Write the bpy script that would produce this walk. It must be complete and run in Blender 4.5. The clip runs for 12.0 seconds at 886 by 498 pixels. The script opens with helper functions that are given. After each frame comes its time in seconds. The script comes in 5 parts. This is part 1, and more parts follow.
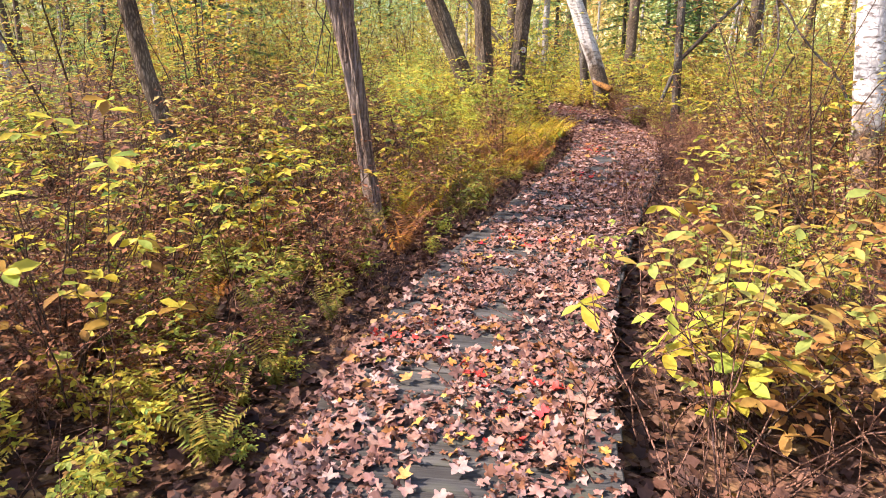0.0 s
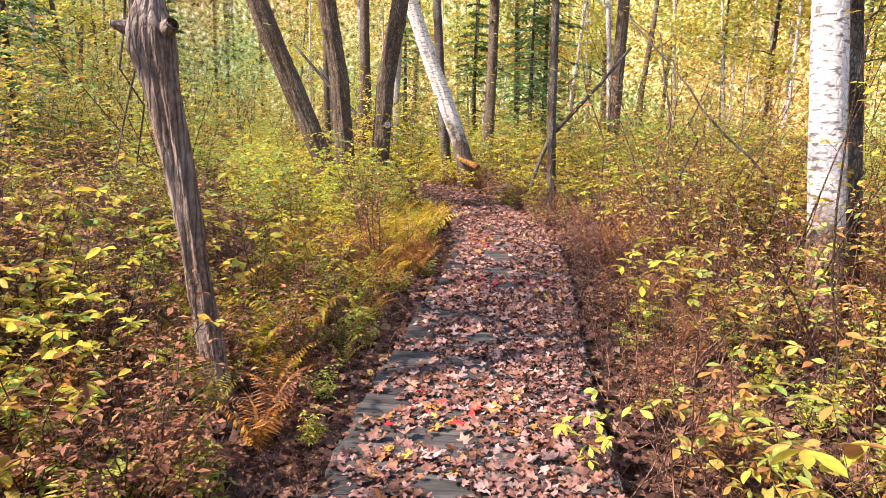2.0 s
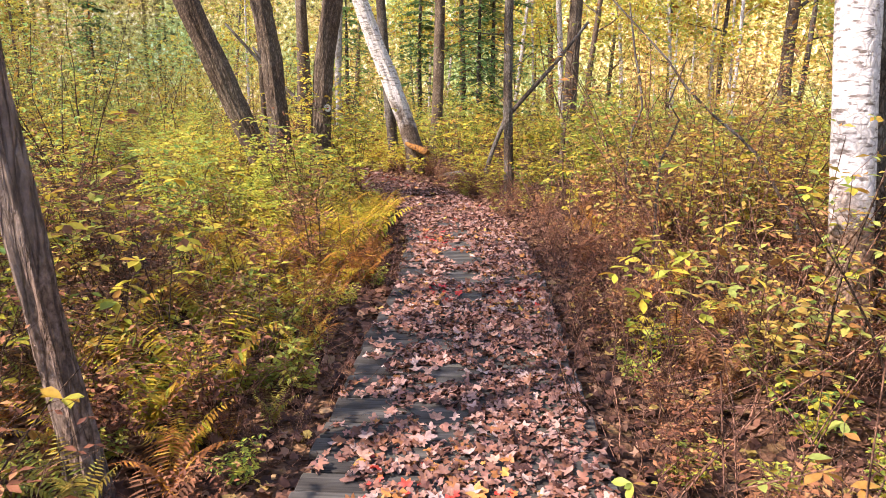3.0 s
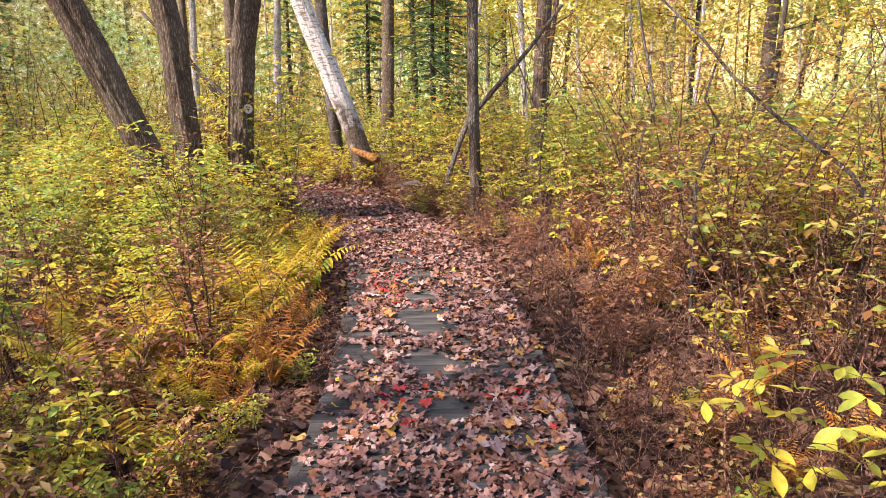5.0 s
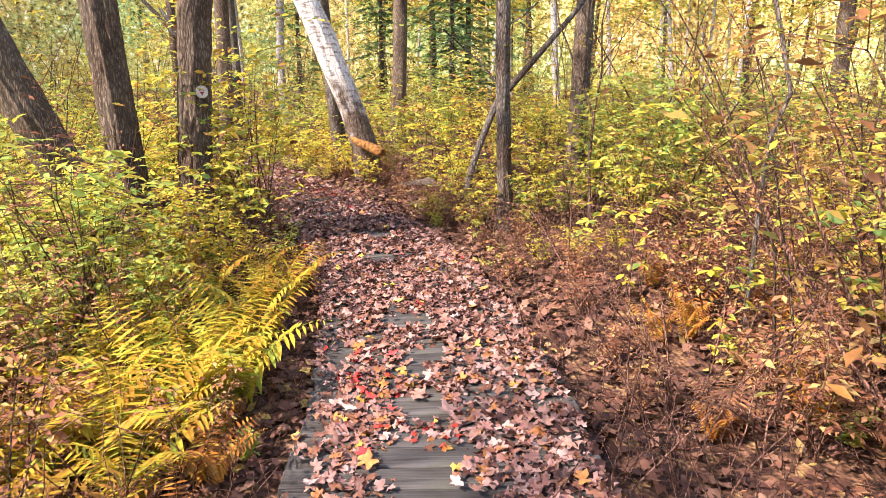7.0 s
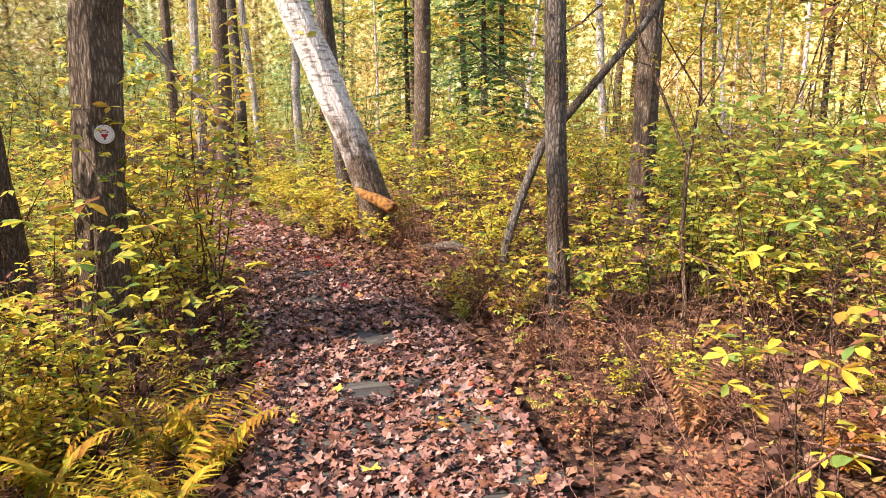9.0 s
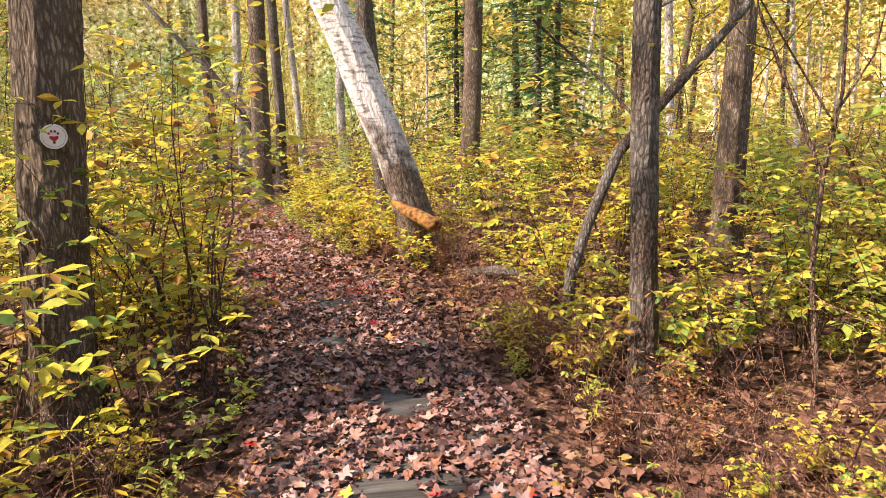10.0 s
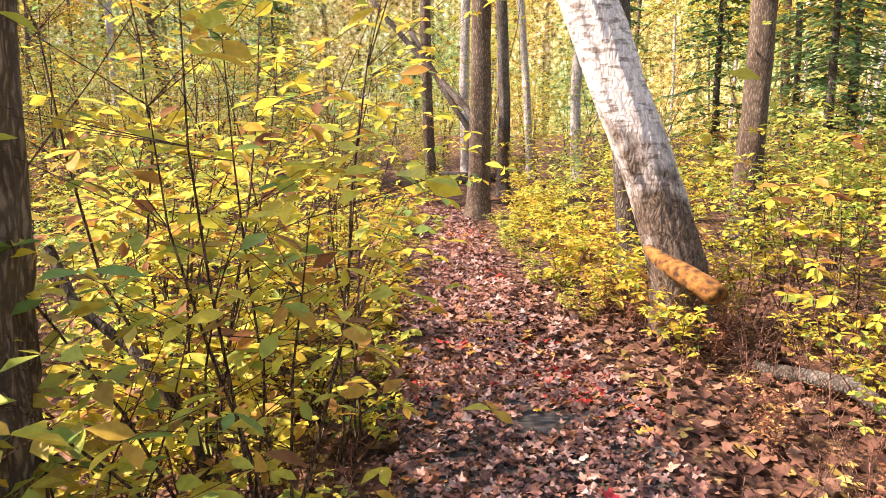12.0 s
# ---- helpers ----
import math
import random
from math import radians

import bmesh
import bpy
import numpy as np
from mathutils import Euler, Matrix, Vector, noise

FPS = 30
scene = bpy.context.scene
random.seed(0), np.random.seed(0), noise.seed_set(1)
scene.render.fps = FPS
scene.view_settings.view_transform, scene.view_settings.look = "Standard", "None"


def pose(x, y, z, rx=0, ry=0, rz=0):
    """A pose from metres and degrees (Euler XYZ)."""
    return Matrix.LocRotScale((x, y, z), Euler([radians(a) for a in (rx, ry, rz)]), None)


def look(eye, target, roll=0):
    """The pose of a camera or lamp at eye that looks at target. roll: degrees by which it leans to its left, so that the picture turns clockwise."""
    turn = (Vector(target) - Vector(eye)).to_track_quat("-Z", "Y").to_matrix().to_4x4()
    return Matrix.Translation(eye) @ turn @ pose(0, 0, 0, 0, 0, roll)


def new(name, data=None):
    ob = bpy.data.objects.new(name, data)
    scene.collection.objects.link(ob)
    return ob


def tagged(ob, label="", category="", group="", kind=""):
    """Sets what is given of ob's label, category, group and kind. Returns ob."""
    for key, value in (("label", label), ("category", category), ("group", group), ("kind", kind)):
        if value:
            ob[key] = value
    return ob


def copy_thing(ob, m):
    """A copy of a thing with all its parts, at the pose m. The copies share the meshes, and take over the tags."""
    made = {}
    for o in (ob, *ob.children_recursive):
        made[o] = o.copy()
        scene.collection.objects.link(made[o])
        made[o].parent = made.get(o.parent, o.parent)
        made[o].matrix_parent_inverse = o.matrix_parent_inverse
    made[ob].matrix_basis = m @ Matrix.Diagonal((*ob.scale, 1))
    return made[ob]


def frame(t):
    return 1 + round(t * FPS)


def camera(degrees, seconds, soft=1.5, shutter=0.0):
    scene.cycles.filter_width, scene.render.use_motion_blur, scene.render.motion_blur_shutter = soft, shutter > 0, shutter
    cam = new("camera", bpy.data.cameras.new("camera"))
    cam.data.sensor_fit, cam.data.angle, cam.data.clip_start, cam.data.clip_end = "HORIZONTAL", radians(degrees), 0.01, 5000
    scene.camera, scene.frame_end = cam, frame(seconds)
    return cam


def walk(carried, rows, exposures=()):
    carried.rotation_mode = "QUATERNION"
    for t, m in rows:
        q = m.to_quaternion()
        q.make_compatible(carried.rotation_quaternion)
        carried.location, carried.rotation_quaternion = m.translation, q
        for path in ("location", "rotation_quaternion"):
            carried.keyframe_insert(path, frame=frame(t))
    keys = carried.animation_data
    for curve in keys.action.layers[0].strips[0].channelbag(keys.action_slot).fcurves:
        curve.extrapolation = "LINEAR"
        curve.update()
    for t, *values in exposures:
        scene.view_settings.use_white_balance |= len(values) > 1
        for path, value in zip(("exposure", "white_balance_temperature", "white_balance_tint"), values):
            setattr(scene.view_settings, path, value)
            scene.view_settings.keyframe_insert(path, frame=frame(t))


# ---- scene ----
cam = camera(64.7, 12.0, soft=0.5, shutter=0.1)
METRES, EYE, TILT, LEAN, TURN = 12.6, 1.45, -16.3, 0.0, 0.0
ROWS = [
    (0.0, 0.0, 0.0, 0.0, 0.0, -0.0, -0.0),
    (0.5, -0.0059, 0.0314, 0.0131, -2.29, 2.6, 0.0),
    (1.0, -0.0132, 0.0625, 0.0248, -5.63, 4.55, 0.72),
    (1.5, -0.0135, 0.1038, 0.0354, -8.18, 5.03, 1.4),
    (2.0, -0.0141, 0.1398, 0.045, -12.44, 5.21, 2.52),
    (2.5, -0.0086, 0.1765, 0.0539, -15.76, 4.48, 3.86),
    (3.0, 0.0011, 0.2182, 0.065, -16.59, 3.67, 4.37),
    (3.5, 0.0079, 0.2569, 0.0758, -19.05, 3.68, 4.49),
    (5.5, 0.0652, 0.4039, 0.1195, -20.45, 2.8, 5.95),
    (6.0, 0.0795, 0.4422, 0.1305, -20.78, 1.61, 5.84),
    (6.5, 0.0912, 0.4787, 0.1428, -21.07, 0.66, 5.47),
    (7.0, 0.1093, 0.5182, 0.155, -18.74, 1.5, 5.31),
    (7.5, 0.1217, 0.5576, 0.1654, -19.37, 3.21, 4.99),
    (9.5, 0.1854, 0.7174, 0.2078, -14.07, 5.04, 4.98),
    (10.0, 0.1945, 0.7578, 0.2182, -12.14, 5.51, 4.06),
    (10.5, 0.2034, 0.8, 0.2314, -9.55, 5.94, 2.92),
    (11.0, 0.2099, 0.8442, 0.246, -4.43, 5.75, 1.37),
    (11.5, 0.2061, 0.8842, 0.2586, 1.16, 5.65, -0.06),
    (12.0, 0.2093, 0.9219, 0.269, 5.89, 5.88, -1.08),
]
walk(cam, [(t, pose(0, 0, EYE, TILT, LEAN, TURN) @ pose(METRES * x, METRES * y, METRES * z, 90 + pitch, roll, yaw)) for t, x, y, z, yaw, pitch, roll in ROWS],
     [(0.0, 1.9, 6750, 25), (1.0, 1.9, 6750, 25), (3.5, 1.74, 6750, 27), (6.0, 1.74, 6750, 27), (6.5, 1.88, 6750, 27), (7.5, 2.15, 6850, 27), (9.5, 1.82, 7200, 25), (11.0, 1.98, 7300, 27), (12.0, 2.12, 7300, 30)])

# ---- world and light ----
SUN_EL, SUN_AZ = 44.0, -100.0      # azimuth from +y, clockwise seen from above
world = bpy.data.worlds.new("sky_world")
scene.world = world
world.use_nodes = True
wn = world.node_tree.nodes
sky = wn.new("ShaderNodeTexSky")
sky.sky_type = "NISHITA"
sky.sun_disc = False
sky.sun_elevation = radians(SUN_EL)
sky.sun_rotation = radians(SUN_AZ)
world.node_tree.links.new(sky.outputs[0], wn["Background"].inputs[0])
wn["Background"].inputs[1].default_value = 0.15
sun = new("sun", bpy.data.lights.new("sun", "SUN"))
sun.data.energy, sun.data.angle, sun.data.color = 3.1, radians(0.8), (1.0, 0.93, 0.82)
_az, _el = radians(SUN_AZ), radians(SUN_EL)
SUN_FROM = Vector((math.sin(_az) * math.cos(_el), math.cos(_az) * math.cos(_el), math.sin(_el)))
sun.matrix_world = look(SUN_FROM * 60, (0, 0, 0))


# ---- materials ----
def ramp(nt, stops, fac):
    r = nt.nodes.new("ShaderNodeValToRGB")
    els = r.color_ramp.elements
    while len(els) < len(stops):
        els.new(0.5)
    for e, (p, c) in zip(els, stops):
        e.position, e.color = p, (*c, 1)
    nt.links.new(fac, r.inputs[0])
    return r.outputs[0]


def base_mat(name, rough=0.8):
    m = bpy.data.materials.new(name)
    m.use_nodes = True
    nt = m.node_tree
    b = nt.nodes["Principled BSDF"]
    b.inputs["Roughness"].default_value = rough
    b.inputs["Specular IOR Level"].default_value = 0.25
    return m, nt, b


def tex(nt, kind, scale, detail=4.0, vec=None, stretch=None):
    n = nt.nodes.new(kind)
    n.inputs["Scale"].default_value = scale
    if "Detail" in n.inputs:
        n.inputs["Detail"].default_value = detail
    if vec is None:
        vec = nt.nodes.new("ShaderNodeTexCoord").outputs["Object"]
    if stretch:
        mp = nt.nodes.new("ShaderNodeMapping")
        mp.inputs["Scale"].default_value = stretch
        nt.links.new(vec, mp.inputs[0])
        vec = mp.outputs[0]
    nt.links.new(vec, n.inputs["Vector"])
    return n


def mixc(nt, a, b, fac, mode="MIX"):
    n = nt.nodes.new("ShaderNodeMix")
    n.data_type, n.blend_type = "RGBA", mode
    for key, v in ((6, a), (7, b), (0, fac)):
        if isinstance(v, (tuple, float, int)):
            n.inputs[key].default_value = (*v, 1) if isinstance(v, tuple) else v
        else:
            nt.links.new(v, n.inputs[key])
    return n.outputs[2]


def bump(nt, bsdf, height, strength, dist):
    n = nt.nodes.new("ShaderNodeBump")
    n.inputs["Strength"].default_value, n.inputs["Distance"].default_value = strength, dist
    nt.links.new(height, n.inputs["Height"])
    nt.links.new(n.outputs[0], bsdf.inputs["Normal"])


def leaf_mat(name, stops, trans=0.4, rough=0.5):
    """Thin leaves: a colour for each leaf, blotches on it, and light that passes through."""
    m, nt, b = base_mat(name, rough)
    geo = nt.nodes.new("ShaderNodeNewGeometry")
    info = nt.nodes.new("ShaderNodeObjectInfo")
    a = nt.nodes.new("ShaderNodeMath")
    a.operation = "MULTIPLY_ADD"
    nt.links.new(info.outputs["Random"], a.inputs[0])
    a.inputs[1].default_value = 0.36
    nt.links.new(geo.outputs["Random Per Island"], a.inputs[2])
    s = nt.nodes.new("ShaderNodeMath")
    s.operation = "SUBTRACT"
    s.use_clamp = True
    nt.links.new(a.outputs[0], s.inputs[0])
    s.inputs[1].default_value = 0.18
    drift = tex(nt, "ShaderNodeTexNoise", 0.55, 2.0, geo.outputs["Position"])
    d = nt.nodes.new("ShaderNodeMapRange")
    nt.links.new(drift.outputs["Fac"], d.inputs["Value"])
    d.inputs["From Min"].default_value, d.inputs["From Max"].default_value = 0.3, 0.7
    d.inputs["To Min"].default_value, d.inputs["To Max"].default_value = -0.24, 0.24
    e = nt.nodes.new("ShaderNodeMath")
    e.use_clamp = True
    nt.links.new(s.outputs[0], e.inputs[0])
    nt.links.new(d.outputs[0], e.inputs[1])
    col = ramp(nt, stops, e.outputs[0])
    spots = tex(nt, "ShaderNodeTexNoise", 34.0, 3.0)
    dark = ramp(nt, [(0.42, (0.45, 0.36, 0.28)), (0.6, (1, 1, 1))], spots.outputs["Fac"])
    col = mixc(nt, col, dark, 0.3, "MULTIPLY")
    nt.links.new(col, b.inputs["Base Color"])
    tr = nt.nodes.new("ShaderNodeBsdfTranslucent")
    nt.links.new(col, tr.inputs[0])
    mx = nt.nodes.new("ShaderNodeMixShader")
    mx.inputs[0].default_value = trans
    nt.links.new(b.outputs[0], mx.inputs[1])
    nt.links.new(tr.outputs[0], mx.inputs[2])
    nt.links.new(mx.outputs[0], nt.nodes["Material Output"].inputs[0])
    return m


YELLOW = leaf_mat("leaf_yellow", [(0.0, (0.26, 0.12, 0.05)), (0.15, (0.54, 0.32, 0.06)), (0.32, (0.70, 0.56, 0.07)), (0.6, (0.67, 0.62, 0.08)), (0.82, (0.50, 0.56, 0.09)), (1.0, (0.19, 0.33, 0.08))], trans=0.5)
ORANGE = leaf_mat("leaf_orange", [(0.0, (0.18, 0.085, 0.045)), (0.25, (0.40, 0.185, 0.06)), (0.5, (0.56, 0.32, 0.08)), (0.75, (0.58, 0.45, 0.10)), (1.0, (0.38, 0.46, 0.11))], trans=0.45)
GREENISH = leaf_mat("leaf_green_yellow", [(0.0, (0.36, 0.20, 0.06)), (0.15, (0.58, 0.48, 0.08)), (0.5, (0.52, 0.55, 0.10)), (1.0, (0.25, 0.40, 0.08))], trans=0.45)
LIME = leaf_mat("leaf_lime", [(0.0, (0.56, 0.30, 0.05)), (0.14, (0.68, 0.54, 0.07)), (0.5, (0.66, 0.64, 0.08)), (1.0, (0.42, 0.54, 0.09))], trans=0.5)
CANOPY_GREEN = leaf_mat("leaf_canopy_green", [(0.0, (0.40, 0.28, 0.05)), (0.25, (0.52, 0.50, 0.09)), (0.6, (0.38, 0.50, 0.12)), (1.0, (0.15, 0.34, 0.10))], trans=0.5)
EVERGREEN = leaf_mat("needle_green", [(0.0, (0.07, 0.16, 0.05)), (0.6, (0.16, 0.31, 0.10)), (1.0, (0.34, 0.42, 0.12))], trans=0.35)
CANOPY = leaf_mat("leaf_canopy", [(0.0, (0.36, 0.15, 0.03)), (0.2, (0.56, 0.38, 0.05)), (0.5, (0.62, 0.55, 0.08)), (0.8, (0.48, 0.53, 0.10)), (1.0, (0.18, 0.32, 0.08))], trans=0.5)
DRY = leaf_mat("leaf_dry_brown", [(0.0, (0.14, 0.055, 0.035)), (0.5, (0.30, 0.12, 0.06)), (0.85, (0.42, 0.20, 0.09)), (1.0, (0.50, 0.36, 0.12))], trans=0.2, rough=0.75)
FERN_Y = leaf_mat("fern_yellow", [(0.0, (0.42, 0.20, 0.03)), (0.35, (0.62, 0.44, 0.04)), (0.7, (0.58, 0.52, 0.05)), (1.0, (0.30, 0.38, 0.05))])
FERN_O = leaf_mat("fern_orange", [(0.0, (0.24, 0.09, 0.03)), (0.4, (0.54, 0.21, 0.035)), (0.8, (0.62, 0.34, 0.055)), (1.0, (0.56, 0.42, 0.08))], trans=0.3)
RUST = leaf_mat("fern_rust", [(0.0, (0.11, 0.05, 0.03)), (0.4, (0.26, 0.115, 0.055)), (0.8, (0.40, 0.19, 0.08)), (1.0, (0.48, 0.29, 0.12))], trans=0.25, rough=0.7)
FERN_G = leaf_mat("fern_green", [(0.0, (0.36, 0.26, 0.05)), (0.5, (0.40, 0.38, 0.07)), (1.0, (0.18, 0.27, 0.06))])
OLD_LITTER = leaf_mat("old_fallen_leaf", [(0.0, (0.04, 0.02, 0.016)), (0.4, (0.115, 0.052, 0.034)), (0.75, (0.21, 0.10, 0.062)), (0.95, (0.30, 0.18, 0.115)), (1.0, (0.42, 0.30, 0.08))], trans=0.08, rough=0.7)
LITTER = leaf_mat("fallen_leaf", [(0.0, (0.06, 0.028, 0.022)), (0.12, (0.22, 0.095, 0.05)), (0.25, (0.30, 0.16, 0.12)), (0.36, (0.14, 0.062, 0.048)), (0.48, (0.38, 0.235, 0.19)), (0.58, (0.24, 0.105, 0.065)), (0.68, (0.33, 0.17, 0.14)), (0.77, (0.45, 0.33, 0.28)), (0.85, (0.17, 0.075, 0.055)), (0.92, (0.40, 0.17, 0.05)), (0.97, (0.50, 0.33, 0.06)), (0.992, (0.48, 0.05, 0.035))], trans=0.1, rough=0.5)


def bark_mat(name, dark, light, pale=None, furrow=30.0, stretch=0.2, gap=0.16, depth=0.02, cracks=0.9):
    """Plates of bark parted by dark upright cracks, with fine grain and pale blotches."""
    m, nt, b = base_mat(name, 0.9)
    co = nt.nodes.new("ShaderNodeTexCoord").outputs["Object"]
    warp = tex(nt, "ShaderNodeTexNoise", 14.0, 4.0, co, (1, 1, 0.5))
    moved = mixc(nt, co, warp.outputs["Color"], 0.03, "ADD")
    v = tex(nt, "ShaderNodeTexVoronoi", furrow, 1.0, moved, (1, 1, stretch))
    v.feature = "DISTANCE_TO_EDGE"
    n1 = tex(nt, "ShaderNodeTexNoise", furrow * 2.0, 10.0, moved, (1, 1, 0.6))
    n1.inputs["Roughness"].default_value = 0.68
    n2 = tex(nt, "ShaderNodeTexNoise", 3.0, 4.0, co, (1, 1, 0.5))
    n3 = tex(nt, "ShaderNodeTexNoise", 9.0, 6.0, co)
    col = ramp(nt, [(0.36, dark), (0.5, tuple((p + q) / 2 for p, q in zip(dark, light))), (0.64, light)], n1.outputs["Fac"])
    if pale:
        patch = ramp(nt, [(0.40, (0, 0, 0)), (0.62, (0.85, 0.85, 0.85))], n2.outputs["Fac"])
        sep = nt.nodes.new("ShaderNodeRGBToBW")
        nt.links.new(patch, sep.inputs[0])
        col = mixc(nt, col, pale, sep.outputs[0])
    blot = ramp(nt, [(0.35, (0.62, 0.6, 0.58)), (0.6, (1, 1, 1))], n3.outputs["Fac"])
    col = mixc(nt, col, blot, 0.8, "MULTIPLY")
    crack = ramp(nt, [(0.0, (0.12, 0.10, 0.09)), (gap * 0.35, (0.3, 0.27, 0.24)), (gap * 0.6, (1, 1, 1))], v.outputs["Distance"])
    col = mixc(nt, col, crack, cracks, "MULTIPLY")
    nt.links.new(col, b.inputs["Base Color"])
    edge = ramp(nt, [(0.0, (0, 0, 0)), (gap * 1.1, (1, 1, 1))], v.outputs["Distance"])
    h = mixc(nt, edge, n1.outputs["Fac"], 0.5)
    bump(nt, b, h, 0.9, depth)
    return m


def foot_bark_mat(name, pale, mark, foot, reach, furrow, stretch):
    """Pale bark with dark marks, painted over into rough brown bark and shade towards the foot in an uneven line."""
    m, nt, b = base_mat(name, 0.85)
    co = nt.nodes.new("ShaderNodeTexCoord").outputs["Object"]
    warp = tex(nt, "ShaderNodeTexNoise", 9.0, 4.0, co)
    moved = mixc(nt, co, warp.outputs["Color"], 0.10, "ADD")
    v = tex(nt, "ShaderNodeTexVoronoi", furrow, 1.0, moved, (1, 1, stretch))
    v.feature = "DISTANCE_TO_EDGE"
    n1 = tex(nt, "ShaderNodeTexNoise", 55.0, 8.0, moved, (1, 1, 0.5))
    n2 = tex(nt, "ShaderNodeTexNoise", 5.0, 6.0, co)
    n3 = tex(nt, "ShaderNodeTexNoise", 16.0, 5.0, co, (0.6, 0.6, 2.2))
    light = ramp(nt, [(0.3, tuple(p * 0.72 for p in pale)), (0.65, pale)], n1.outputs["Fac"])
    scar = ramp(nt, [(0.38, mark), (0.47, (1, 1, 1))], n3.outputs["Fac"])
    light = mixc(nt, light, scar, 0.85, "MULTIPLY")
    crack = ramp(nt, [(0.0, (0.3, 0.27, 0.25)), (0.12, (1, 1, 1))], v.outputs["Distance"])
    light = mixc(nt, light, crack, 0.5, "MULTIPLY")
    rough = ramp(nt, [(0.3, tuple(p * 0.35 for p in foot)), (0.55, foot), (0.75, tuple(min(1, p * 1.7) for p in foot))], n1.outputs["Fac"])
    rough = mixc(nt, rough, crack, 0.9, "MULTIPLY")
    # height and noise blend in the brown bark and the shade painted with it
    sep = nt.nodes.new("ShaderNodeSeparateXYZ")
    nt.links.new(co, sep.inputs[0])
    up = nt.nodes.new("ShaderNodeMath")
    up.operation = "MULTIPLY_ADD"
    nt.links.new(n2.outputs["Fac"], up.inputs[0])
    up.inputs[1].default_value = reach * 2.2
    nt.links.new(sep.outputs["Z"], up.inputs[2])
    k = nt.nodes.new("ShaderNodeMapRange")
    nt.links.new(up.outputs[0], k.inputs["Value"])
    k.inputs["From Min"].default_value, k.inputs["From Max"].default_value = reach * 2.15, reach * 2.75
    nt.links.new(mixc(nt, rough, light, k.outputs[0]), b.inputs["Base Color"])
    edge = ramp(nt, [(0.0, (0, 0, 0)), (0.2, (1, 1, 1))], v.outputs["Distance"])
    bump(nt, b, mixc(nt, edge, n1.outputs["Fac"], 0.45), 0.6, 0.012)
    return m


BARK = bark_mat("bark_grey_brown", (0.06, 0.042, 0.028), (0.33, 0.24, 0.165), (0.30, 0.245, 0.18), furrow=56.0, stretch=0.2, gap=0.3, depth=0.012, cracks=0.75)
BARK_DARK = bark_mat("bark_dark", (0.03, 0.022, 0.017), (0.19, 0.14, 0.10), (0.25, 0.235, 0.20), furrow=44.0, stretch=0.3, gap=0.22, depth=0.025, cracks=0.65)
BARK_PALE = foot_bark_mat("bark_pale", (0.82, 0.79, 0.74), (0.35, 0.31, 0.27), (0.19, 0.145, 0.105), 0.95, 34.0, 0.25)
BARK_FOREST = bark_mat("bark_pale_grey", (0.30, 0.26, 0.22), (0.66, 0.62, 0.56), (0.70, 0.68, 0.63), furrow=40.0, stretch=0.25, gap=0.14, depth=0.016, cracks=0.65)
# the birch's brown foot also carries the shade near the ground in its colour
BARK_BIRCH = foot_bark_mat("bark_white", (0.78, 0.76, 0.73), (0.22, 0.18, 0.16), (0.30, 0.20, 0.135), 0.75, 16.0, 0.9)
BARK_SNAG = bark_mat("bark_weathered", (0.11, 0.072, 0.052), (0.42, 0.30, 0.235), (0.32, 0.26, 0.22), furrow=26.0, stretch=0.06, gap=0.12, depth=0.03, cracks=0.55)
TWIG = bark_mat("twig_bark", (0.10, 0.062, 0.042), (0.30, 0.20, 0.135), furrow=60.0)
DRY_TWIG = bark_mat("dry_stem_bark", (0.20, 0.085, 0.058), (0.50, 0.28, 0.185), furrow=60.0)


def plank_mat():
    m, nt, b = base_mat("weathered_plank", 0.78)
    info = nt.nodes.new("ShaderNodeObjectInfo")
    grain = tex(nt, "ShaderNodeTexNoise", 110.0, 8.0, stretch=(0.03, 1, 1))
    broad = tex(nt, "ShaderNodeTexNoise", 9.0, 6.0, stretch=(0.3, 1, 1))
    col = ramp(nt, [(0.25, (0.03, 0.029, 0.027)), (0.55, (0.085, 0.082, 0.075)), (0.85, (0.16, 0.152, 0.138))], grain.outputs["Fac"])
    tone = ramp(nt, [(0.0, (0.7, 0.7, 0.7)), (1.0, (1.15, 1.12, 1.06))], info.outputs["Random"])
    col = mixc(nt, col, tone, 1.0, "MULTIPLY")
    dirt = ramp(nt, [(0.35, (0.55, 0.5, 0.45)), (0.6, (1, 1, 1))], broad.outputs["Fac"])
    col = mixc(nt, col, dirt, 0.9, "MULTIPLY")
    moss = tex(nt, "ShaderNodeTexNoise", 3.5, 4.0)
    mk = ramp(nt, [(0.55, (0, 0, 0)), (0.75, (0.6, 0.6, 0.6))], moss.outputs["Fac"])
    bw = nt.nodes.new("ShaderNodeRGBToBW")
    nt.links.new(mk, bw.inputs[0])
    col = mixc(nt, col, (0.10, 0.105, 0.055), bw.outputs[0])
    nt.links.new(col, b.inputs["Base Color"])
    bump(nt, b, grain.outputs["Fac"], 0.7, 0.004)
    return m


PLANK = plank_mat()


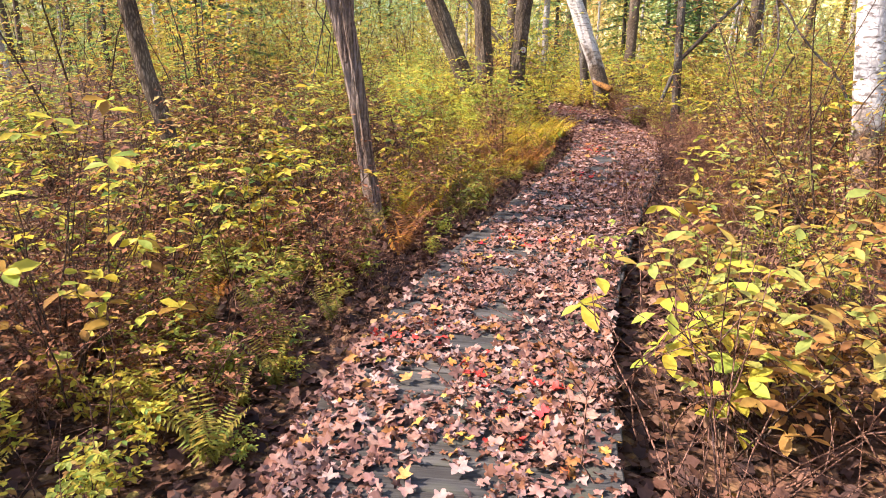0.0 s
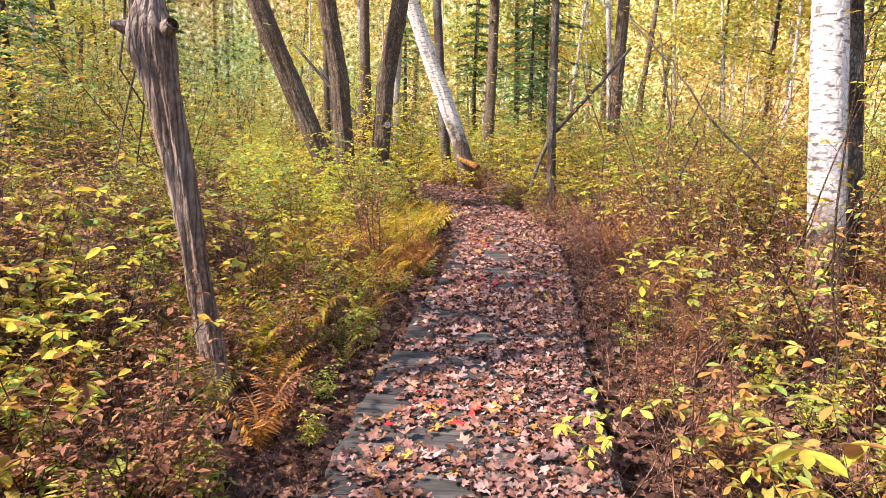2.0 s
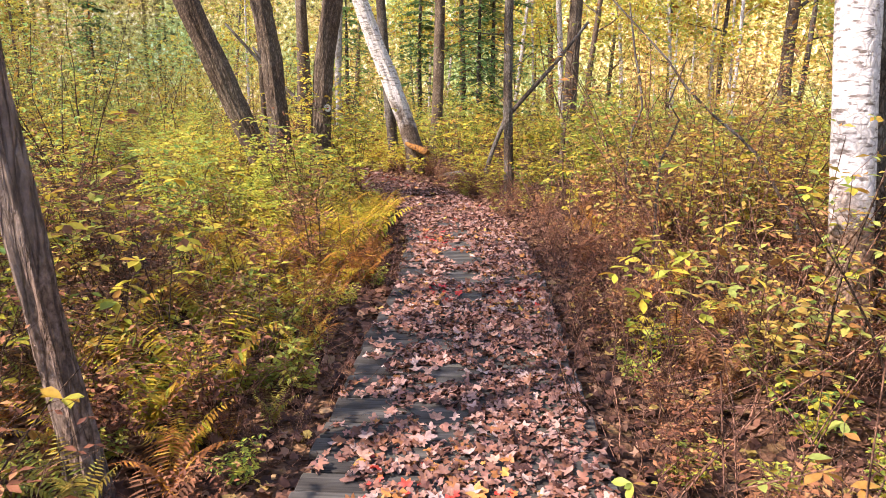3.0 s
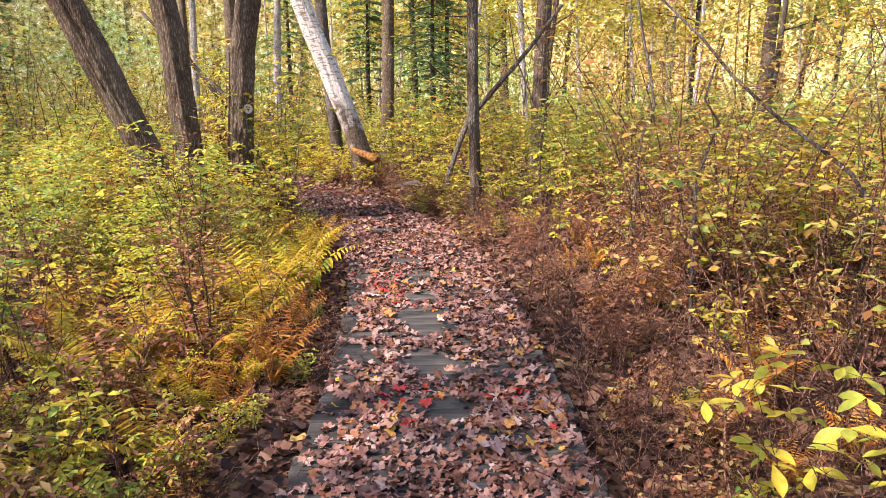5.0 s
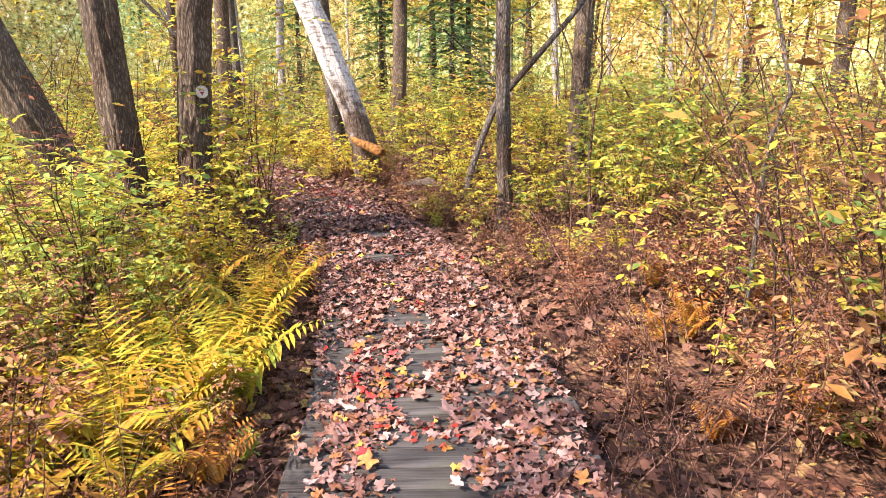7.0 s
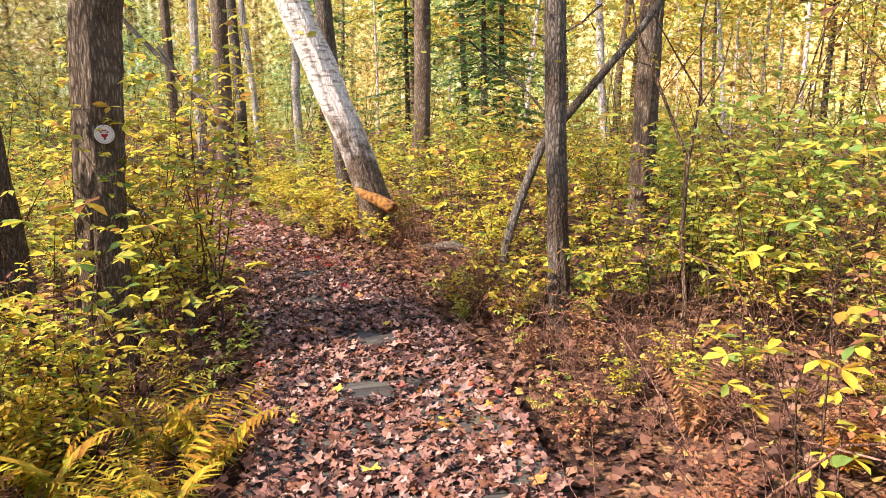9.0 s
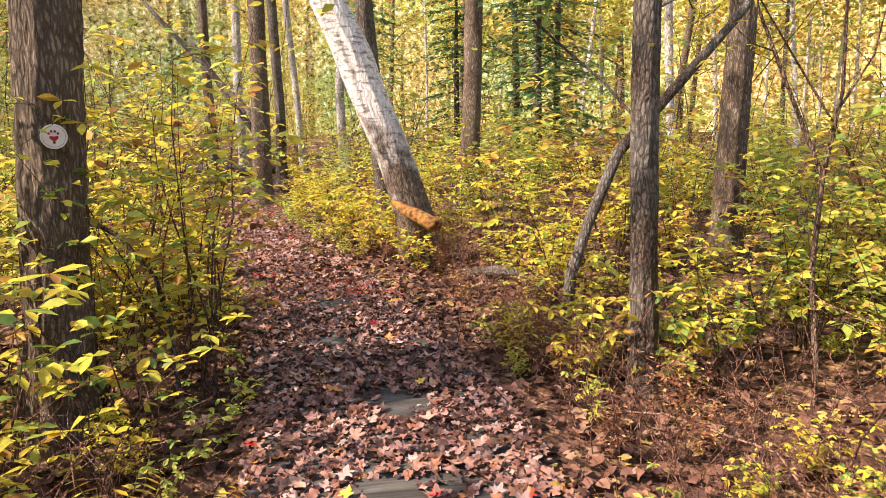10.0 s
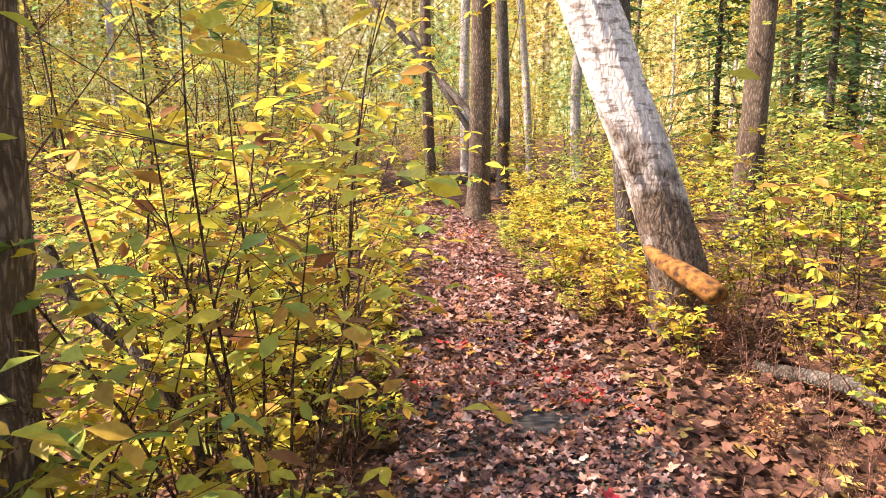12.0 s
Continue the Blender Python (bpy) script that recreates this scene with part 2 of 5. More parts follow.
def ground_mat():
    m, nt, b = base_mat("leaf_litter_soil", 0.95)
    v = tex(nt, "ShaderNodeTexVoronoi", 16.0, 0.0)
    v2 = tex(nt, "ShaderNodeTexVoronoi", 33.0, 0.0)
    n = tex(nt, "ShaderNodeTexNoise", 0.7, 5.0)
    sep = nt.nodes.new("ShaderNodeSeparateColor")
    nt.links.new(v.outputs["Color"], sep.inputs[0])
    c1 = ramp(nt, [(0.0, (0.05, 0.028, 0.02)), (0.4, (0.15, 0.08, 0.05)), (0.75, (0.27, 0.15, 0.09)), (1.0, (0.38, 0.25, 0.12))], sep.outputs[0])
    edge = ramp(nt, [(0.2, (1, 1, 1)), (0.7, (0.35, 0.3, 0.27))], v.outputs["Distance"])
    col = mixc(nt, c1, edge, 0.8, "MULTIPLY")
    big = ramp(nt, [(0.3, (0.6, 0.55, 0.5)), (0.7, (1.05, 1.0, 0.95))], n.outputs["Fac"])
    col = mixc(nt, col, big, 1.0, "MULTIPLY")
    nt.links.new(col, b.inputs["Base Color"])
    bump(nt, b, v2.outputs["Distance"], 0.8, 0.03)
    return m


GROUND = ground_mat()


def plain(name, colour, rough=0.5):
    m, nt, b = base_mat(name, rough)
    n = tex(nt, "ShaderNodeTexNoise", 18.0, 4.0)
    c = ramp(nt, [(0.3, tuple(v * 0.8 for v in colour)), (0.7, colour)], n.outputs["Fac"])
    nt.links.new(c, b.inputs["Base Color"])
    return m


# ---- mesh helpers ----
def link_mesh(name, me, parent=None, label="", material=None):
    if material:
        me.materials.append(material)
    ob = new(name, me)
    if parent:
        ob.parent = parent
    if label:
        ob["label"] = label
    return ob


def poly_mesh(name, verts, faces, smooth=False):
    """A mesh from vertex and face arrays; all faces have the same number of corners."""
    verts = np.asarray(verts, dtype=np.float32)
    faces = np.asarray(faces, dtype=np.int32)
    me = bpy.data.meshes.new(name)
    k = faces.shape[1]
    me.vertices.add(len(verts))
    me.vertices.foreach_set("co", verts.ravel())
    me.loops.add(faces.size)
    me.loops.foreach_set("vertex_index", faces.ravel())
    me.polygons.add(len(faces))
    me.polygons.foreach_set("loop_start", np.arange(0, faces.size, k, dtype=np.int32))
    if smooth:
        me.polygons.foreach_set("use_smooth", np.ones(len(faces), dtype=bool))
    me.update(calc_edges=True)
    me.validate()
    return me


def scatter(template, places, turns, sizes):
    """Many copies of one small shape in one vertex array. turns: n 3x3 matrices."""
    tv, tf = template
    tv = np.asarray(tv, dtype=np.float64)
    tf = np.asarray(tf)
    n = len(places)
    sizes = np.asarray(sizes, dtype=np.float64).reshape(n, -1)
    vs = np.einsum("nij,nkj->nki", turns, tv[None] * sizes[:, None, :]) + np.asarray(places)[:, None, :]
    fs = tf[None] + (np.arange(n) * len(tv))[:, None, None]
    return vs.reshape(-1, 3), fs.reshape(-1, tf.shape[1])


def turn_matrices(fwd, up):
    """3x3 matrices whose y runs along fwd and whose z is near up."""
    f = fwd / (np.linalg.norm(fwd, axis=1, keepdims=True) + 1e-9)
    x = np.cross(f, up)
    x /= np.linalg.norm(x, axis=1, keepdims=True) + 1e-9
    z = np.cross(x, f)
    return np.stack([x, f, z], axis=2)


def tubes(paths, sides=5):
    """Tapered round stems: each path is a list of (point, radius)."""
    vs, fs, base = [], [], 0
    ang = np.arange(sides) * 2 * math.pi / sides
    for path in paths:
        pts = np.array([p for p, r in path], dtype=float)
        rad = np.array([r for p, r in path], dtype=float)
        d = np.gradient(pts, axis=0)
        d /= np.linalg.norm(d, axis=1, keepdims=True) + 1e-9
        ref = np.array([1.0, 0.0, 0.0]) if abs(d[0, 0]) < 0.8 else np.array([0.0, 1.0, 0.0])
        u = np.cross(d, ref)
        u /= np.linalg.norm(u, axis=1, keepdims=True) + 1e-9
        w = np.cross(d, u)
        ring = pts[:, None] + rad[:, None, None] * (np.cos(ang)[None, :, None] * u[:, None] + np.sin(ang)[None, :, None] * w[:, None])
        vs.append(ring.reshape(-1, 3))
        for i in range(len(pts) - 1):
            for j in range(sides):
                a, b = base + i * sides + j, base + i * sides + (j + 1) % sides
                fs.append((a, b, b + sides, a + sides))
        base += len(pts) * sides
    return np.concatenate(vs), np.array(fs)


# a long oval leaf, widest past its middle, folded along the rib (length 1 along y)
OVAL = ([(0, 0, 0), (0.13, 0.3, 0.03), (0.2, 0.62, 0.05), (0, 1, -0.1), (-0.2, 0.62, 0.05), (-0.13, 0.3, 0.03), (0, 0.55, -0.01)],
        [(0, 1, 6), (1, 2, 6), (2, 3, 6), (3, 4, 6), (4, 5, 6), (5, 0, 6)])


def oval(n):
    """A smooth-edged obovate leaf with n points a side and a raised margin."""
    side = [(0.21 * math.sin(math.pi * (k / (n + 1)) ** 1.25) + 0.01, k / (n + 1)) for k in range(1, n + 1)]
    v = [(0, 0, 0)] + [(w, y, 0.05 * w / 0.2 - 0.12 * y * y) for w, y in side] + [(0, 1, -0.14)] + [(-w, y, 0.05 * w / 0.2 - 0.12 * y * y) for w, y in side[::-1]]
    v.append((0, 0.5, -0.03))
    return v, [(k, (k + 1) % (2 * n + 2), 2 * n + 2) for k in range(2 * n + 2)]


BROAD = oval(5)
OVAL4 = ([(0, 0, 0), (0.19, 0.36, 0.05), (0.22, 0.7, 0.05), (0, 1, -0.1), (-0.22, 0.7, 0.05), (-0.19, 0.36, 0.05)],
         [(0, 1, 2), (0, 2, 3), (0, 3, 4), (0, 4, 5)])
SMALL = ([(0, 0, 0), (0.24, 0.5, 0.06), (0, 1, -0.08), (-0.24, 0.5, 0.06)], [(0, 1, 2), (0, 2, 3)])


def maple(rng):
    """A five-lobed fallen leaf about 1 across, curled."""
    out = [(-90, 0.08), (-55, 0.32), (-22, 0.47), (2, 0.33), (22, 0.46), (36, 0.55), (48, 0.45), (64, 0.31), (78, 0.47), (90, 0.58)]
    pts = [(0.0, 0.0, 0.0)]
    ring = out + [(180 - a, r) for a, r in out[-2:0:-1]]
    c1, c2, c3 = rng.uniform(-0.4, 0.8), rng.uniform(-0.5, 0.8), rng.uniform(0, 6.28)
    for a, r in ring:
        r *= rng.uniform(0.88, 1.1)
        x, y = r * math.cos(radians(a)), r * math.sin(radians(a))
        pts.append((x, y, c1 * x * x + c2 * y * y + 0.09 * math.sin(c3 + 3 * radians(a))))
    n = len(ring)
    return pts, [(0, 1 + i, 1 + (i + 1) % n) for i in range(n)]


# ---- lie of the land ----
LINE = [(-9.0, -0.55), (-3.0, -0.42), (0.0, -0.22), (2.0, -0.02), (3.0, 0.13), (4.1, 0.42), (5.4, 0.86), (6.5, 1.27), (7.8, 1.76), (9.1, 2.22),
        (10.4, 2.58), (12.0, 2.84), (13.5, 2.88), (15.0, 2.76), (16.5, 2.54), (18.5, 2.2), (20.5, 1.95), (23.0, 1.5), (27.0, 0.2), (40.0, -6.0)]
_ly, _lx = np.array([p[0] for p in LINE]), np.array([p[1] for p in LINE])
_fy = np.linspace(-9, 40, 500)
_fx = np.interp(_fy, _ly, _lx)
_fx = np.convolve(np.pad(_fx, 10, mode="edge"), np.ones(21) / 21, mode="valid")
DECK_END = 15.9


def cx(y):
    return np.interp(y, _fy, _fx)


def heading(y):
    return math.atan2(float(cx(y + 0.3) - cx(y - 0.3)), 0.6)


def land(x, y):
    """Height of the soil; the deck's top is at 0."""
    d = abs(x - cx(y))
    b = 0.05 * np.sin(x * 1.9 + 1.3 * np.sin(y * 0.9)) * np.cos(y * 1.6 + 0.7) + 0.04 * np.sin(x * 4.3 + y * 2.2) * np.sin(y * 3.7 - x)
    far = np.clip((y - 20) / 12, 0, 1) * 0.15
    side = np.clip((d - 0.8) / 2.5, 0, 1) * 0.10
    after = np.clip((y - 14.3) / 1.5, 0, 1)
    low = -0.20 + 0.11 * np.clip((y - 3.0) / 2.5, 0, 1)
    z = low + side * (1 - 0.6 * np.clip((y - 3.0) / 2.5, 0, 1)) + 0.075 * after + far + b * np.clip((d - 0.3) / 1.2, 0.1, 1)
    return z


rng = random.Random(7)
nrng = np.random.default_rng(11)

# ---- ground ----
gx = np.concatenate([-np.geomspace(900, 16, 16), np.arange(-12, 18.01, 0.2), np.geomspace(22, 900, 16)])
gy = np.concatenate([-np.geomspace(900, 10, 16), np.arange(-6, 32.01, 0.2), np.geomspace(36, 900, 16)])
X, Y = np.meshgrid(gx, gy)
Z = land(X, Y)
gv = np.stack([X, Y, Z], axis=2).reshape(-1, 3)
nx, ny = len(gx), len(gy)
ii, jj = np.meshgrid(np.arange(nx - 1), np.arange(ny - 1))
a = (jj * nx + ii).ravel()
ground = link_mesh("ground", poly_mesh("ground", gv, np.stack([a, a + 1, a + 1 + nx, a + nx], axis=1), True), None, "", GROUND)
tagged(ground, "brown forest soil under matted fallen leaves", "ground", kind="structure")

# ---- boardwalk ----
boardwalk = tagged(new("boardwalk"), "narrow weathered grey timber boardwalk half buried in leaves", "boardwalk", kind="structure")


def stringer(side):
    pts = [(y, float(cx(y)) + side * 0.5) for y in np.arange(-4.0, DECK_END, 0.5)]
    bm = bmesh.new()
    rows = []
    for y, x in pts:
        rows.append([bm.verts.new((x + dx, y, z)) for dx, z in ((-0.045, -0.042), (0.045, -0.042), (0.045, -0.24), (-0.045, -0.24))])
    for r0, r1 in zip(rows, rows[1:]):
        for k in range(4):
            bm.faces.new((r0[k], r0[(k + 1) % 4], r1[(k + 1) % 4], r1[k]))
    bm.faces.new(rows[0])
    bm.faces.new(rows[-1][::-1])
    me = bpy.data.meshes.new("stringer")
    bm.to_mesh(me)
    bm.free()
    link_mesh("stringer", me, boardwalk, "", PLANK)


stringer(-1)
stringer(1)


def plank_mesh(k):
    r = random.Random(k)
    bm = bmesh.new()
    w, l, h = 0.069, 0.62 + r.uniform(-0.012, 0.012), 0.038
    bmesh.ops.create_cube(bm, size=1)
    for v in bm.verts:
        v.co = Vector((v.co.x * 2 * l, v.co.y * 2 * w, (v.co.z - 0.5) * h))
        v.co.z += r.uniform(-0.004, 0.003)
        v.co.y += r.uniform(-0.004, 0.004)
    bmesh.ops.bevel(bm, geom=bm.edges[:], offset=0.006, segments=1, affect="EDGES")
    me = bpy.data.meshes.new("plank")
    bm.to_mesh(me)
    bm.free()
    me.materials.append(PLANK)
    return me


plank_kinds = [plank_mesh(k) for k in range(6)]
y = -4.0
while y < DECK_END:
    p = new("plank", plank_kinds[rng.randrange(6)])
    p.parent = boardwalk
    p.matrix_basis = pose(float(cx(y)) + rng.uniform(-0.02, 0.02), y, rng.uniform(-0.004, 0.003), rng.uniform(-0.6, 0.6), rng.uniform(-0.4, 0.4), -math.degrees(heading(y)) + rng.uniform(-0.6, 0.6))
    y += 0.146 * math.cos(heading(y))

# bare places on the boards where feet and wind have cleared the leaves: x, y, radius
BARE = [(-0.10, 2.85, 0.16), (-0.03, 2.10, 0.17), (0.13, 3.25, 0.12), (0.28, 3.66, 0.13), (-0.14, 4.33, 0.15), (0.2, 5.27, 0.15), (0.41, 4.41, 0.12), (0.91, 5.82, 0.14),
        (0.56, 4.85, 0.15), (0.26, 5.35, 0.18), (0.51, 5.99, 0.2), (0.92, 6.95, 0.16), (1.88, 8.38, 0.16), (1.09, 6.3, 0.14), (2.11, 9.19, 0.2), (1.92, 8.23, 0.2),
        (2.54, 10.84, 0.15), (1.49, 8.69, 0.15), (2.08, 8.95, 0.2), (1.62, 8.94, 0.14), (2.47, 10.22, 0.15), (2.77, 12.42, 0.15), (2.03, 10.4, 0.12), (2.94, 13.24, 0.16),
        (2.27, 9.62, 0.15), (2.36, 10.05, 0.1), (2.7, 14.35, 0.14), (2.77, 15.31, 0.15), (0.68, 6.45, 0.16), (1.75, 7.7, 0.13)]


def bareness(x, y):
    v = 0.0
    for bx, by, br in BARE:
        v = max(v, math.exp(-(((x - bx) / br) ** 2 + ((y - by) / br) ** 2) ** 1.5))
    return v


def leaf_bed(name, count, spot, sizes, shapes, tilt, lift, seed):
    """Loose leaves scattered where spot(rng) says; one mesh."""
    r = random.Random(seed)
    q = np.random.default_rng(seed)
    groups = [[] for _ in shapes]
    while sum(map(len, groups)) < count:
        p = spot(r)
        if p:
            groups[r.randrange(len(shapes))].append(p)
    vs, fs, base = [], [], 0
    for g, shape in zip(groups, shapes):
        n = len(g)
        pl = np.array(g)
        pl[:, 2] += q.uniform(lift[0], lift[1], n)
        yaw = q.uniform(0, 2 * math.pi, n)
        up = np.stack([q.normal(0, tilt, n), q.normal(0, tilt, n), np.ones(n)], axis=1)
        up[:, 2] *= np.where(q.random(n) < 0.5, 1, -1)
        m = turn_matrices(np.stack([np.cos(yaw), np.sin(yaw), q.normal(0, tilt, n)], axis=1), up)
        sz = q.uniform(sizes[0], sizes[1], n)
        v, f = scatter(shape, pl, m, sz)
        vs.append(v)
        fs.append(f + base)
        base += len(v)
    return poly_mesh(name, np.concatenate(vs), np.concatenate(fs))


def on_deck(r):
    y = r.uniform(-4.0, DECK_END + 0.2)
    u = r.uniform(-0.64, 0.64)
    x = float(cx(y)) + u
    k = bareness(x, y)
    edge = 0.75 if u < -0.5 and 3.6 < y < 11 else 0.0
    streak = 0.4 if noise.noise((x * 2.1, y * 1.3, 3.0)) > 0.22 and y < 12.5 else 0.0
    if r.random() < max(k * 1.25, edge, streak):
        return None
    return (x, y, 0.004)


maples = [maple(rng) for _ in range(16)]
plain_leaves = [([(0, -0.4, 0), (0.3, -0.1, 0.1 * k), (0.42, 0.2, 0.05), (0.1, 0.25, 0), (0, 0.55, 0.1), (-0.1, 0.25, 0), (-0.42, 0.2, 0.07), (-0.3, -0.1, 0.1 * k)],
                 [(0, 1, 3), (1, 2, 3), (0, 3, 5), (3, 4, 5), (0, 5, 7), (5, 6, 7)]) for k in (-1, 0, 1, 2)]
deck_leaves = link_mesh("leaf_litter", leaf_bed("leaf_litter", 26000, on_deck, (0.024, 0.078), maples, 0.38, (0.0, 0.022), 21), None, "", LITTER)
tagged(deck_leaves, "layer of fallen dry maple leaves lying on the boardwalk", "fallen leaves", kind="stuff")


def on_trail(r):
    y = r.uniform(DECK_END - 0.3, 26)
    hw = max(0.26, 0.62 - 0.075 * (y - 15.5))
    u = r.gauss(0, hw * 0.6)
    x = float(cx(y)) + u
    return (x, y, float(land(x, y)) + 0.01)


trail_leaves = link_mesh("trail_leaves", leaf_bed("trail_leaves", 6500, on_trail, (0.05, 0.1), maples[:4], 0.3, (0.0, 0.03), 22), None, "", LITTER)
tagged(trail_leaves, "fallen red-brown maple leaves covering the earth trail", "fallen leaves", kind="stuff")


def beside(r):
    y = r.uniform(-4.0, 19)
    u = 0.6 + abs(r.gauss(0, 1.3))
    x = float(cx(y)) + (u if r.random() < 0.5 else -u)
    return (x, y, float(land(x, y)) + 0.005)


side_leaves = link_mesh("forest_floor_leaves", leaf_bed("forest_floor_leaves", 22000, beside, (0.05, 0.105), plain_leaves, 0.4, (0.0, 0.05), 23), None, "", OLD_LITTER)
tagged(side_leaves, "loose brown fallen leaves on the forest floor", "fallen leaves", kind="stuff")


# single leaves that lie on top of the rest, as parts of the litter
def deck_leaf(kind_mat, x, y, size, r):
    me = leaf_kinds[kind_mat][r.randrange(4)]
    ob = new("leaf", me)
    ob.parent = deck_leaves
    ob.matrix_basis = pose(x, y, 0.028 + r.uniform(0, 0.008), r.uniform(-16, 16), r.uniform(-16, 16), r.uniform(0, 360)) @ Matrix.Scale(size, 4)


def leaf_colour(name, lo, hi):
    m, nt, b = base_mat(name, 0.5)
    info = nt.nodes.new("ShaderNodeObjectInfo")
    vein = tex(nt, "ShaderNodeTexNoise", 6.0, 5.0)
    c = ramp(nt, [(0.0, lo), (1.0, hi)], info.outputs["Random"])
    k = ramp(nt, [(0.35, (0.6, 0.55, 0.5)), (0.6, (1, 1, 1))], vein.outputs["Fac"])
    nt.links.new(mixc(nt, c, k, 0.6, "MULTIPLY"), b.inputs["Base Color"])
    return m


leaf_kinds = {}
for key, lo, hi in (("pale", (0.30, 0.19, 0.16), (0.46, 0.34, 0.30)), ("brown", (0.26, 0.13, 0.09), (0.42, 0.25, 0.18)), ("yellow", (0.55, 0.36, 0.05), (0.66, 0.52, 0.09)),
                    ("red", (0.50, 0.03, 0.04), (0.62, 0.07, 0.06)), ("orange", (0.46, 0.17, 0.05), (0.55, 0.27, 0.08))):
    mat = leaf_colour("leaf_" + key, lo, hi)
    leaf_kinds[key] = []
    for shape in maples[:4]:
        me = poly_mesh("leaf", *shape)
        me.materials.append(mat)
        leaf_kinds[key].append(me)
for x, y in ((2.12, 9.62), (2.06, 9.78), (1.92, 9.3), (1.50, 7.95), (1.6, 8.0), (0.62, 4.95), (2.7, 11.0), (2.95, 12.3), (3.0, 14.6), (2.3, 10.25), (0.28, 5.0), (0.4, 2.5)):
    deck_leaf("red", x, y, 0.075, rng)
for _ in range(260):
    y = rng.uniform(1.6, 15.5)
    x = float(cx(y)) + rng.uniform(-0.55, 0.55)
    deck_leaf(rng.choice(["pale"] * 7 + ["brown"] * 14 + ["orange"] * 3 + ["yellow"]), x, y, rng.uniform(0.05, 0.1), rng)


# ---- trees ----
def trunk_mesh(name, pts, sides=20, flare=1.35, rough=0.05, seed=0, ridge=0.0):
    """A trunk through (x, y, z, radius), furrowed, flared at the foot."""
    pts = np.array(pts, dtype=float)
    s = np.concatenate([[0], np.cumsum(np.linalg.norm(np.diff(pts[:, :3], axis=0), axis=1))])
    n = max(10, int(s[-1] / (0.05 if sides > 26 else 0.15 if sides > 12 else 0.8)))
    t = np.concatenate([np.linspace(0, min(s[-1], 4.5), n), np.linspace(min(s[-1], 4.5), s[-1], 14)[1:]]) if s[-1] > 5 else np.linspace(0, s[-1], n)
    c = np.stack([np.interp(t, s, pts[:, k]) for k in range(4)], axis=1)
    for _ in range(3):
        c[1:-1] = (c[:-2] + 2 * c[1:-1] + c[2:]) / 4
    c[:, 3] *= 1 + (flare - 1) * np.exp(-t / 0.22)
    ang = np.arange(sides) * 2 * math.pi / sides
    vs = []
    for i in range(len(t)):
        for a_ in ang:
            k = noise.noise((math.cos(a_) * 2.6 + seed, math.sin(a_) * 2.6, t[i] * 0.55)) * rough * 1.6 + noise.noise((math.cos(a_) * 6 + seed, math.sin(a_) * 6, t[i] * 2.0)) * rough
            k += 0.10 * math.exp(-t[i] / 0.2) * math.cos(a_ * 5 + seed)
            if ridge:
                e_ = c[i, 3] * 34
                k += ridge / c[i, 3] * (0.5 - 2.2 * abs(noise.noise((math.cos(a_) * e_ + seed, math.sin(a_) * e_, t[i] * 4.5))))
            rr = c[i, 3] * (1 + k)
            vs.append((c[i, 0] + rr * math.cos(a_), c[i, 1] + rr * math.sin(a_), c[i, 2]))
    fs = [(i * sides + j, i * sides + (j + 1) % sides, (i + 1) * sides + (j + 1) % sides, (i + 1) * sides + j) for i in range(len(t) - 1) for j in range(sides)]
    return poly_mesh(name, vs, fs, True)


def limb_paths(top_pts, r, count, reach, low, rise=0.5, thick=0.4):
    """Boughs that leave a trunk axis above the height low; also gives their tips."""
    pts = np.array(top_pts, dtype=float)
    paths, tips = [], []
    for k in range(count):
        z = low + (pts[-1, 2] - low) * (k + r.random()) / count
        x = np.interp(z, pts[:, 2], pts[:, 0])
        y_ = np.interp(z, pts[:, 2], pts[:, 1])
        rad = np.interp(z, pts[:, 2], pts[:, 3]) * thick
        az = r.uniform(0, 6.283)
        ln = reach * r.uniform(0.6, 1.1)
        p = np.array([x, y_, z])
        path = [(p.copy(), rad)]
        d = np.array([math.cos(az), math.sin(az), rise * r.uniform(0.4, 1.4)])
        for s_ in range(5):
            d = d + np.array([r.gauss(0, 0.22), r.gauss(0, 0.22), r.gauss(0.06, 0.15)])
            p = p + d / np.linalg.norm(d) * ln / 5
            path.append((p.copy(), max(0.008, rad * (1 - (s_ + 1) / 5.5))))
            if s_ > 0:
                tips.append(p.copy())
            if s_ in (1, 2, 3):
                e = d + np.array([r.gauss(0, 0.8), r.gauss(0, 0.8), r.gauss(0.1, 0.4)])
                q_ = p + e / np.linalg.norm(e) * ln * 0.3
                paths.append([(p.copy(), rad * 0.35), ((p + q_) / 2 + np.array([0, 0, 0.05]), rad * 0.22), (q_, 0.006)])
                tips.append(q_)
        paths.append(path)
    return paths, tips


def crown_mesh(name, tips, per, spread, size, seed, droop=0.3):
    q = np.random.default_rng(seed)
    tips = np.array(tips)
    n = len(tips) * per
    base = np.repeat(tips, per, axis=0)
    pl = base + q.normal(0, 1, (n, 3)) * np.array([spread, spread, spread * 0.55])
    f = q.normal(0, 1, (n, 3))
    f[:, 2] = f[:, 2] * 0.4 - droop
    up = q.normal(0, 0.5, (n, 3))
    up[:, 2] += 1.0
    v, fc = scatter(SMALL, pl, turn_matrices(f, up), q.uniform(size * 0.7, size * 1.3, n))
    return poly_mesh(name, v, fc)


